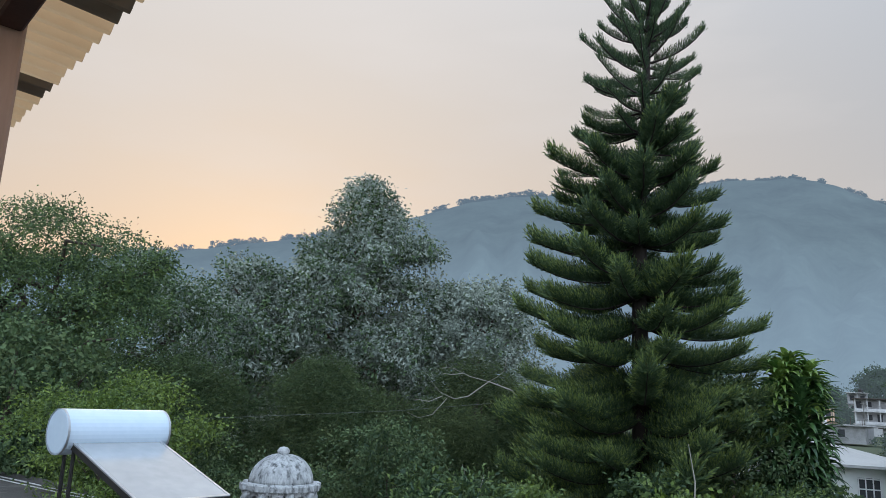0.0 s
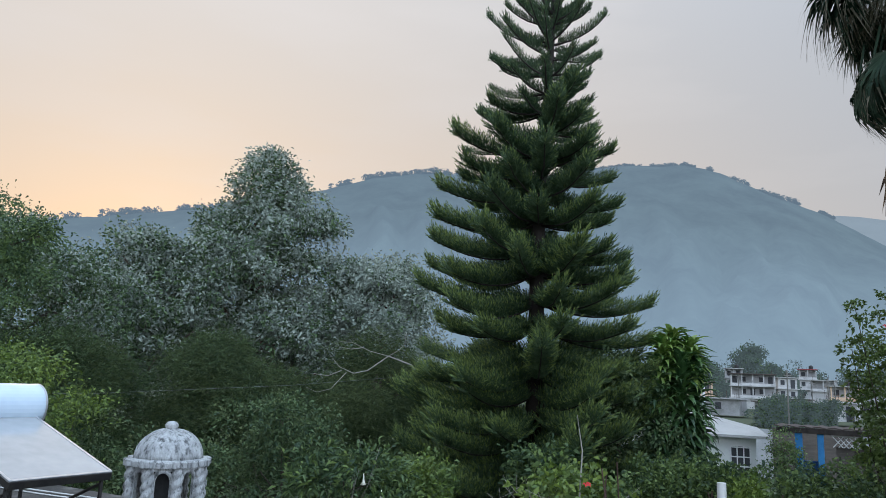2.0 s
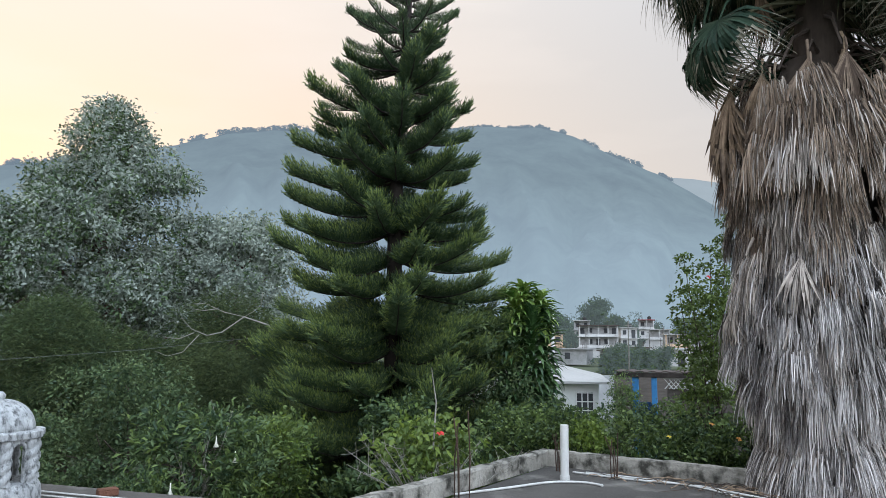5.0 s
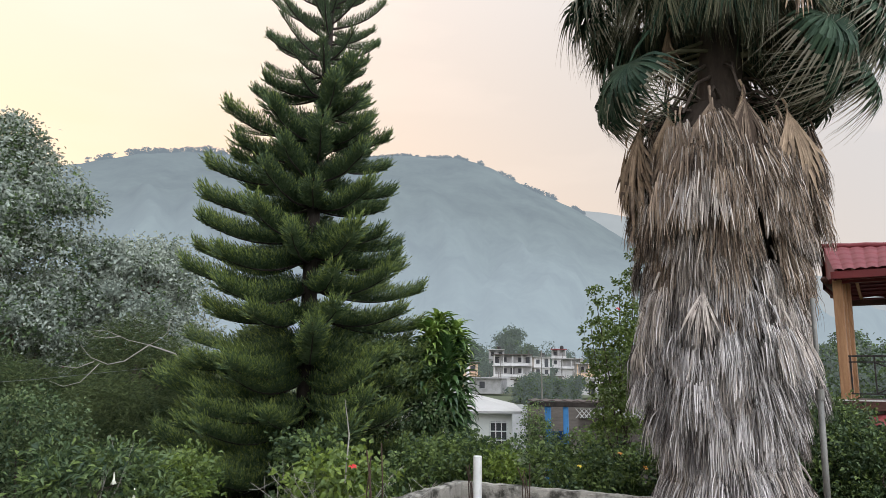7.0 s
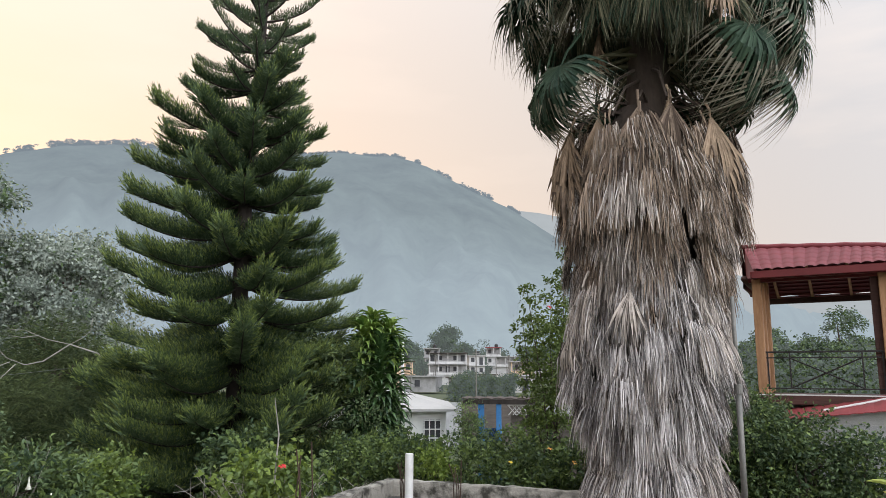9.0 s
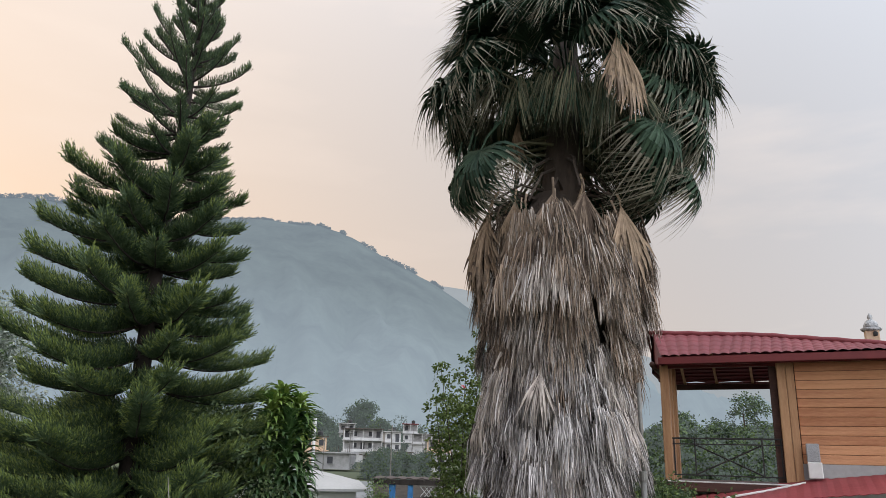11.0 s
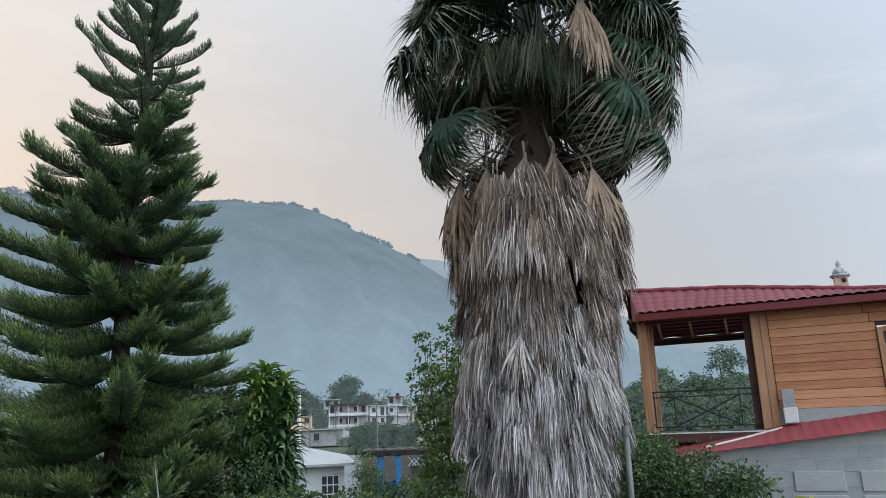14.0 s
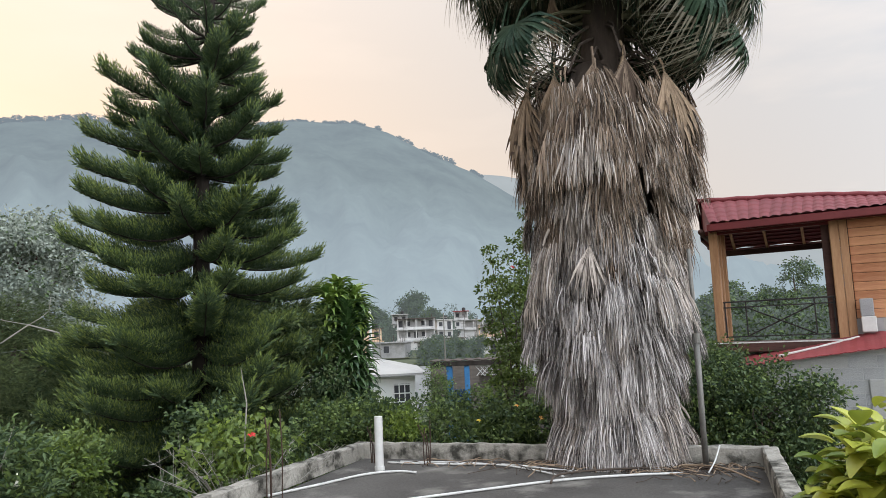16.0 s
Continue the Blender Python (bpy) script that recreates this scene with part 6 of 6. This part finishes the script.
def town_house(az, dist, width, storeys, colour, seed, open_floors=0, z=None, depth=7.0, roof="flat", label="unfinished white concrete house with open galleries", h=2.45):
    """A concrete house of stacked storeys; the topmost open_floors are galleries behind columns and a low wall."""
    rng = np.random.default_rng(seed)
    a = radians(az)
    base = land_z(dist) if z is None else z
    t = thing("town_house", label, "house", (dist * math.sin(a), dist * math.cos(a), base), -a + rng.normal() * 0.12, group="houses of the town")
    for s in range(storeys):
        z0 = s * h
        if s >= storeys - open_floors:
            for x in np.linspace(-width / 2 + 0.15, width / 2 - 0.15, max(3, int(width / 1.7))):
                part("column", Build().box((x, -depth / 2 + 0.2, z0 + h / 2), (0.20, 0.20, h - 0.01)).mesh("column", colour), t)
            # recessed wall greyer than the front: the gallery's shade put into the colour
            part("wall", Build().box((0, 0.8, z0 + h / 2), (width - 0.1, depth - 1.9, h - 0.02)).mesh("wall", "grey_wall"), t)
            part("parapet", Build().box((0, -depth / 2 + 0.06, z0 + 0.34), (width, 0.10, 0.46)).mesh("parapet", colour), t)
            front = -depth / 2 + 1.74
        else:
            part("wall", Build().box((0, 0.2, z0 + h / 2), (width - 0.3, depth - 0.4, h - 0.02)).mesh("wall", colour), t)
            front = -depth / 2 + 0.38
        n = max(2, int(width / 1.7))
        for i in range(n):
            x = -width / 2 + width * (i + 0.5) / n
            kind = rng.choice(3, p=(0.45, 0.3, 0.25))
            if kind == 2:
                continue
            w, hh, zc = ((0.85, 1.05, 1.35), (0.9, 1.95, 1.0))[kind]
            # no hole in the wall: the dark box carries the shade inside
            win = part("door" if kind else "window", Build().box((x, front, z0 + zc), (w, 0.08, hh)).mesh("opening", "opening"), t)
            if not kind:
                part("window_sill", Build().box((x, front - 0.05, z0 + 0.80), (w + 0.2, 0.14, 0.08)).mesh("window_sill", colour), win)
        part("slab", Build().box((0, 0, z0 + h), (width + 0.5, depth + 0.5, 0.16)).mesh("slab", colour if s < storeys - 1 else roof_of[roof]), t)
    for i in range(int(rng.integers(3, 8))):
        x, y = rng.uniform(-width / 2, width / 2), rng.uniform(-depth / 2, depth / 2)
        part("rebar", Build().tube([(x, y, storeys * h), (x, y, storeys * h + rng.uniform(0.5, 1.5))], 0.03, 4).mesh("rebar", "rust"), t)
    if width < 5 and storeys > 1:
        part("water_tank", Build().lathe([(0.5, storeys * h + 0.08), (0.52, storeys * h + 0.8), (0.3, storeys * h + 1.0), (0.18, storeys * h + 1.1)], 12, (width * 0.2, 0.5, 0)).mesh("water_tank", "dark"), t, "black roof water tank")


roof_of = {"flat": "white_wall", "red": "red_sheet", "zinc": "zinc", "rust": "rust_roof", "grey": "grey_wall"}
GREY_HOUSE, PEACH_HOUSE, WHITE_HOUSE = "low grey concrete house with rebar on its roof", "small peach rendered house with dark openings", "small white rendered house with a flat roof"
for args in ((30.8, 170, 8.6, 3, "town_white", 1, 2, -3.2, 8, "rust"), (28.75, 120, 6.2, 1, "grey_wall", 8, 0, -3.2, 6, "grey", GREY_HOUSE), (29.6, 200, 4.2, 4, "grey_wall", 2, 1, -3.6, 5, "zinc", GREY_HOUSE),
             (32.95, 182, 4.2, 3, "town_white", 3, 0, -3.4, 5, "zinc", WHITE_HOUSE), (34.4, 205, 4.0, 4, "town_white", 12, 1, -3.2, 5, "red", WHITE_HOUSE), (36.4, 110, 3.9, 1, "town_white", 5, 0, -3.0, 4, "flat", WHITE_HOUSE),
             (36.5, 150, 4.6, 2, "peach_wall", 6, 1, -2.9, 5, "zinc", PEACH_HOUSE), (27.3, 140, 4.4, 2, "peach_wall", 7, 0, -3.0, 5, "rust", PEACH_HOUSE), (35.4, 190, 5.0, 3, "town_white", 9, 1, -3.6, 5, "zinc"),
             (25.6, 170, 8.0, 2, "town_white", 10, 1, None, 7, "flat"), (33.6, 150, 5.0, 1, "grey_wall", 14, 0, -3.0, 5, "rust", GREY_HOUSE), (31.6, 118, 2.6, 1, "grey_wall", 15, 0, -3.4, 4, "rust", GREY_HOUSE),
             (41.0, 150, 8.0, 2, "town_white", 11, 1, None, 7, "red"), (38.6, 165, 6.0, 2, "town_white", 4, 1, None, 6, "zinc"), (43.5, 140, 9.0, 2, "grey_wall", 13, 1, None, 7, "zinc")):
    town_house(*args)


def garden_wall():
    t = thing("garden_wall", "long low grey block wall along the lane", "wall", (25.5, 38.5, GROUND), radians(-33.5))
    for i in range(9):
        part("wall_panel", Build().box((-9 + 2.2 * i, 0.05 * (i % 2), 1.35 + 0.06 * (i % 3)), (2.19, 0.18, 2.7 + 0.12 * (i % 3))).mesh("wall_panel", "brown_board" if i % 3 else "block"), t)


garden_wall()
rng = np.random.default_rng(303)
for i in range(9):
    az, dist = radians(31.6 + 0.5 * i), rng.uniform(88, 108)
    h = dist * math.tan(radians(rng.uniform(-0.9, 0.0))) - GROUND
    r = rng.uniform(0.9, 1.6)
    tree("broadleaf_shrub", "dull green bushy shrub among the houses", (dist * math.sin(az), dist * math.cos(az)), GROUND, [(0.4, r * 0.7), (h * 0.5, r), (h * 0.85, r * 0.8), (h, r * 0.3)], 22, 0.5, 30, 6, 0.26, 0.15, ("valley_tree", "deep"), 310 + i, (0.7, 0.3), 0.10, 4, sprig=0.5, category="shrub", group="shrubs among the houses")


def street_pole(az, dist, h):
    a = radians(az)
    t = thing("utility_pole", "thin grey utility pole among the houses", "pole", (dist * math.sin(a), dist * math.cos(a), land_z(dist)), group="utility poles")
    part("pole_tube", Build().tube([(0, 0, 0), (0, 0, h)], [0.09, 0.06], 8).mesh("pole_tube", "steel"), t)
    part("cross_arm", Build().box((0, 0, h - 0.5), (0.9, 0.07, 0.07)).mesh("cross_arm", "steel"), t)


for az, dist, h in ((28.0, 112, 5.6), (29.9, 130, 6.5), (33.05, 80, 6.6), (34.6, 120, 6.0), (35.6, 105, 6.2), (36.0, 100, 5.4)):
    street_pole(az, dist, h)

w = [(-12.0, 17.7, -0.85), (-5.85, 19.1, -0.62), (-1.2, 20.0, -0.25), (2.2, 20.5, 0.15), (4.3, 16.1, 0.9)]
whole("overhead_cable", Build().tube(w, 0.0045, 5).mesh("overhead_cable", "wire"), "thin pale cable strung between the trees", "cable")


# ---- garden ----
def flowers(parent, places, material, size, seed, label, droop=False):
    rng = np.random.default_rng(seed)
    for p in places:
        b = Build()
        n = 5
        for i in range(n):
            a = 2 * math.pi * i / n + rng.uniform(0, 1)
            d = Vector((math.cos(a), math.sin(a), 0))
            sd = Vector((-math.sin(a), math.cos(a), 0))
            b.add([(0, 0, 0), tuple(d * size * 0.55 + sd * size * 0.35 + Vector((0, 0, 0.3 * size))), tuple(d * size + Vector((0, 0, 0.12 * size))), tuple(d * size * 0.55 - sd * size * 0.35 + Vector((0, 0, 0.3 * size)))], [(0, 1, 2), (0, 2, 3)])
        part("flower", b.mesh("flower", material), parent, label, m=Matrix.Translation(p) @ Matrix.Rotation(rng.uniform(0.3, 1.1), 4, "X"))


def twigs(parent, count, base, spread, height, seed, material="pale_twig", r=0.010):
    rng = np.random.default_rng(seed)
    for i in range(count):
        a = rng.uniform(0, 2 * math.pi)
        d = rng.uniform(0.3, 1) * spread
        e = Vector(base) + Vector((math.cos(a) * d, math.sin(a) * d, height * rng.uniform(0.75, 1.05)))
        s = Vector(base) + Vector((math.cos(a) * d * 0.15, math.sin(a) * d * 0.15, height * 0.25))
        mid = s.lerp(e, 0.55) + Vector((0, 0, 0.12 * height * 0.5))
        b = Build().tube([s, mid, e], [r * 1.5, r, r * 0.4], 5)
        for k in range(3):
            q = mid.lerp(e, rng.uniform(0, 0.9))
            b.tube([q, q + Vector(rng.normal(size=3)) * 0.14 + Vector((0, 0, 0.06))], [r * 0.6, r * 0.3], 4, caps=False)
        part("twig", b.mesh("twig", material), parent)


def shrub(name, label, at, top, radius, n, leaf, mats, seed, share=(1.0,), low=0.25, sprigs=36, leaves=7, clump=0.3, width=0.5, base=GROUND, category="shrub", sprig=0.22, up=0.4, group=""):
    H = top - base
    return tree(name, label, at, base, [(H * low, radius * 0.8), (H * 0.7, radius), (H * 0.9, radius * 0.75), (H, radius * 0.3)], n, clump, sprigs, leaves, leaf, leaf * width, mats, seed, share, 0.05, 8, "bark", sprig=sprig, up=up, category=category, group=group)


hib = shrub("hibiscus_bush", "straggly hibiscus bush with bare pale stems and red flowers", (3.05, 9.55), -1.25, 0.95, 40, 0.12, ("mid", "fresh"), 81, (0.5, 0.5), low=0.45, clump=0.28, sprigs=22, leaves=6)
twigs(hib, 40, (0, 0, 2.0), 1.35, 1.28, 82, "pale_twig", 0.0065)
part("twig", Build().tube([(-0.05, -0.3, 3.2), (-0.02, -0.32, 3.8), (-0.10, -0.35, 4.25)], [0.012, 0.009, 0.004], 5).mesh("twig", "pale_twig"), hib)
flowers(hib, [(-0.02, -0.5, 3.42), (0.10, -0.9, 2.62), (0.45, -0.6, 2.9), (-0.5, -0.5, 2.7), (0.15, -0.85, 2.85)], "petal_red", 0.06, 83, "red hibiscus flower")

trumpet = shrub("trumpet_bush", "narrow-leaved bush with hanging pale trumpet flowers", (0.1, 11.2), -1.05, 1.0, 46, 0.14, ("mid", "deep"), 84, (0.35, 0.65), low=0.4, clump=0.3, sprigs=26, leaves=7, width=0.28)
twigs(trumpet, 14, (0, 0, 1.9), 0.9, 1.5, 85, "pale_twig", 0.008)
for p in ((-0.30, -0.85, 2.75), (0.25, -0.6, 3.3), (0.5, -0.7, 3.1)):
    b = Build().lathe([(0.008, 0.0), (0.010, -0.06), (0.018, -0.11), (0.040, -0.15)], 10)
    part("flower", b.mesh("flower", "petal_white", smooth=True), trumpet, "pale hanging trumpet flower", m=Matrix.Translation(p))
shrub("broadleaf_shrub", "bright green shrub with large soft leaves", (1.35, 12.0), -1.35, 0.5, 24, 0.10, ("fresh", "mid"), 86, (0.35, 0.65), clump=0.28, sprigs=30, leaves=7, width=0.5)
shrub("broadleaf_shrub", "dark green shrub at the edge of the roof", (-2.6, 12.6), -1.1, 1.1, 46, 0.085, ("feather", "deep"), 87, (0.6, 0.4), clump=0.34)
shrub("broadleaf_shrub", "dark green shrub at the edge of the roof", (-4.8, 14.4), -0.7, 1.3, 54, 0.085, ("feather", "deep"), 88, (0.6, 0.4), clump=0.38)
shrub("broadleaf_shrub", "dark green shrub at the edge of the roof", (-1.0, 13.8), -0.5, 1.2, 54, 0.085, ("deep", "feather"), 89, (0.7, 0.3), clump=0.38)
shrub("broadleaf_shrub", "dark shaded shrub under the pine", (3.6, 12.6), -1.4, 1.2, 44, 0.13, ("deep", "mid"), 90, (0.7, 0.3), clump=0.35)

hedge = []
for i, (x, y, top, r) in enumerate(((5.2, 11.7, -1.45, 0.8), (6.1, 11.6, -1.35, 0.85), (7.0, 11.0, -1.35, 0.85), (7.9, 10.4, -1.4, 0.8), (8.7, 9.9, -1.0, 0.85), (6.6, 12.9, -1.35, 1.1), (8.6, 12.0, -1.45, 1.0))):
    s = shrub("garden_shrub", "leafy green garden shrub with a few yellow flowers", (x, y), top, r, 42, 0.10, ("mid", "deep"), 100 + i, (0.6, 0.4), low=0.35, clump=0.3, sprigs=30, leaves=7, group="shrubs behind the parapet")
    hedge.append(s)
for s, pl, c in ((hedge[3], [(-0.25, -0.8, 3.35), (0.3, -0.75, 3.1)], "petal_orange"), (hedge[4], [(-0.3, -0.7, 3.5), (0.1, -0.9, 3.0), (-0.1, -0.8, 2.75)], "petal_yellow"), (hedge[2], [(0.3, -0.8, 3.1)], "petal_yellow")):
    flowers(s, pl, c, 0.05, 111, "orange and yellow flower")
shrub("fresh_shrub", "small yellow-green shrub in front of the hedge", (5.95, 10.35), -1.28, 0.28, 14, 0.11, ("fresh",), 112, (1.0,), low=0.6, clump=0.16, sprigs=14, leaves=6)
rose = shrub("tall_shrub", "tall loose shrub with arching leafy shoots", (8.62, 10.75), 0.7, 0.5, 32, 0.085, ("mid", "fresh"), 113, (0.6, 0.4), low=0.35, clump=0.26, sprigs=26, leaves=7)
shrub("creeper_bush", "loose creeper climbing at the end of the pavilion", (12.95, 20.4), -0.95, 0.42, 26, 0.09, ("mid", "deep"), 115, (0.5, 0.5), low=0.45, clump=0.24, sprigs=20, leaves=6)
for dx, dy, h, m in ((-0.65, -0.2, 6.0, 0), (-0.45, 0.2, 5.4, 0), (0.35, -0.1, 6.7, 0), (0.15, 0.1, 6.2, 0), (0.5, 0.1, 5.8, 0)):
    rng = np.random.default_rng(int(h * 10))
    c = [(dx * (0.4 + 0.6 * s), dy, h * (0.62 + 0.38 * s)) for s in np.linspace(0, 1, 9)]
    part("crown", foliage("crown", c, [0.13] * 9, 20, 5, 0.085, 0.045, ("mid",), rng, sprig=0.10), rose)
    part("stem", Build().tube([(0, 0, 2.6), (dx * 0.5, dy, h * 0.7), (dx, dy, h)], [0.018, 0.012, 0.005], 5).mesh("stem", "bark"), rose)
flowers(rose, [(-0.15, -0.2, 5.75)], "petal_red", 0.05, 114, "dull red bloom")

for i, (x, y, top, r) in enumerate(((9.5, 8.3, -0.55, 0.7), (10.0, 7.5, -0.75, 0.75), (10.1, 6.8, -0.85, 0.7), (10.45, 7.9, -0.35, 0.6), (10.5, 6.2, -1.1, 0.6), (9.6, 9.4, 0.35, 0.55))):
    shrub("climber_bush", "dark green climbing bush against the block wall", (x, y), top, r, 40, 0.085, ("deep", "mid"), 120 + i, (0.7, 0.3), low=0.3, clump=0.28, sprigs=32, leaves=7, group="bushes by the block wall")


def dracaena():
    rng = np.random.default_rng(131)
    t = thing("dracaena", "tall dracaena with glossy drooping strap leaves", "plant", (6.85, 14.7, GROUND))
    g = -GROUND
    part("trunk", Build().tube([(0, 0, 0), (0.05, 0, 2.5), (0.02, 0, g + 0.9)], [0.10, 0.08, 0.05], 8).mesh("trunk", "bark", smooth=True), t)
    for hx, hy, z0, z1, n in ((0.0, 0.0, 0.62, 1.15, 90), (0.32, -0.15, 0.2, 0.95, 110), (-0.25, -0.15, 0.2, 0.90, 110), (0.42, -0.2, -1.6, 0.5, 230), (-0.40, -0.2, -1.9, 0.55, 230), (0.2, -0.35, -2.9, -0.9, 190), (-0.1, 0.2, -1.6, 0.6, 150), (0.02, -0.40, -1.2, 0.65, 170)):
        b = Build()
        for i in range(n):
            s = i / n
            z = z0 + (z1 - z0) * s
            a = i * 2.399
            el = radians(26 + 44 * s ** 1.6 + rng.normal() * 10)
            L = rng.uniform(0.40, 0.60)
            w = rng.uniform(0.11, 0.16)
            d = Vector((math.cos(a), math.sin(a), 0))
            sd = Vector((-math.sin(a), math.cos(a), 0))
            k0 = len(b.v)
            seg = 5
            x, h, ang = 0.03, 0.0, el
            for k in range(seg + 1):
                q = k / seg
                ww = w * (0.5 + 1.1 * q if q < 0.4 else (1 - q) / 0.6 * 0.94) * 0.5 + 0.002
                p = Vector((hx, hy, g + z + h)) + d * x
                b.v.extend((tuple(p - sd * ww + Vector((0, 0, ww * 0.5))), tuple(p), tuple(p + sd * ww + Vector((0, 0, ww * 0.5)))))
                x += math.cos(ang) * L / seg
                h += math.sin(ang) * L / seg
                ang -= radians(21 + 7 * rng.normal()) * (1.15 - 0.3 * s)
            for k in range(seg):
                q = k0 + k * 3
                b.f.extend(((q, q + 1, q + 4, q + 3), (q + 1, q + 2, q + 5, q + 4)))
        part("leaf_head", b.mesh("leaf_head", "dracaena_new" if z1 > 0.88 else "dracaena"), t, "rosette of strap leaves")


dracaena()


def croton():
    """A near shrub with broad glossy leaves, yellow-green flushed with red."""
    rng = np.random.default_rng(141)
    t = thing("croton_shrub", "croton shrub with broad glossy yellow-green leaves", "shrub", (4.16, 1.82, GROUND))
    g = -GROUND
    part("stem", Build().tube([(0, 0, 0), (0.03, 0, 2.2), (0.0, 0.05, g - 0.9)], [0.05, 0.04, 0.02], 8).mesh("stem", "bark", smooth=True), t)
    b = Build()
    for i in range(1150):
        a, c = rng.uniform(0, 2 * math.pi), rng.uniform(-0.9, 1)
        r = rng.uniform(0.55, 1.0)
        o = Vector((math.cos(a) * 0.58 * r * math.sqrt(1 - c * c * 0.8), math.sin(a) * 0.58 * r * math.sqrt(1 - c * c * 0.8), g - 1.10 + 0.52 * c * r + 0.08 * rng.normal()))
        d = (Vector((math.cos(a), math.sin(a), 0.55)) + Vector(rng.normal(size=3)) * 0.45).normalized()
        sd = d.cross(Vector((0, 0, 1))).normalized()
        up = sd.cross(d)
        L, w = rng.uniform(0.12, 0.18), rng.uniform(0.085, 0.13)
        k0 = len(b.v)
        for k in range(6):
            s = k / 5
            ww = w * math.sin(math.pi * min(0.98, s * 0.93 + 0.05)) ** 0.8 * 0.5 + 0.002
            p = o + d * (L * s) - up * (0.30 * L * s * s)
            b.v.extend((tuple(p - sd * ww + up * ww * 0.45), tuple(p), tuple(p + sd * ww + up * ww * 0.45)))
        for k in range(5):
            q = k0 + k * 3
            b.f.extend(((q, q + 1, q + 4, q + 3), (q + 1, q + 2, q + 5, q + 4)))
    part("leaves", b.mesh("leaves", "croton", smooth=True), t)


croton()


def bare_branch():
    """A dead pale branch that reaches out of the dark conifer."""
    rng = np.random.default_rng(151)
    t = thing("bare_branch", "dead bare pale branch reaching out of the conifer", "branch", (1.3, 21.0, 0))
    main = [(0.9, 0.1, 0.15), (0.68, 0, 0.43), (0.01, 0, 0.65), (-0.56, 0, 0.22), (-0.95, 0.1, 0.13), (-1.36, 0.2, 0.30), (-1.63, 0.2, 0.61)]
    part("limb", Build().tube(main, [0.026, 0.024, 0.021, 0.017, 0.013, 0.009, 0.004], 6).mesh("limb", "pale_twig", smooth=True), t)
    for k in ([(0.01, 0, 0.65), (0.25, 0, 0.80), (0.46, 0.1, 0.99)], [(0.01, 0, 0.65), (-0.51, 0.1, 0.77), (-1.02, 0.1, 0.99), (-1.39, 0, 1.0)], [(-1.15, 0.1, 0.15), (-1.55, 0, -0.32), (-1.93, 0, -0.43), (-2.25, 0, -0.30)],
              [(-1.28, 0.1, 0.20), (-1.66, 0, 0.03), (-2.06, 0, 0.08)], [(-0.7, 0.05, 0.86), (-1.05, 0, 0.80), (-1.35, 0, 0.84)], [(0.46, 0.1, 0.99), (0.50, 0.1, 1.35)]):
        part("twig", Build().tube(k, [0.012 * (1 - 0.22 * i) for i in range(len(k))], 5).mesh("twig", "pale_twig", smooth=True), t)


bare_branch()
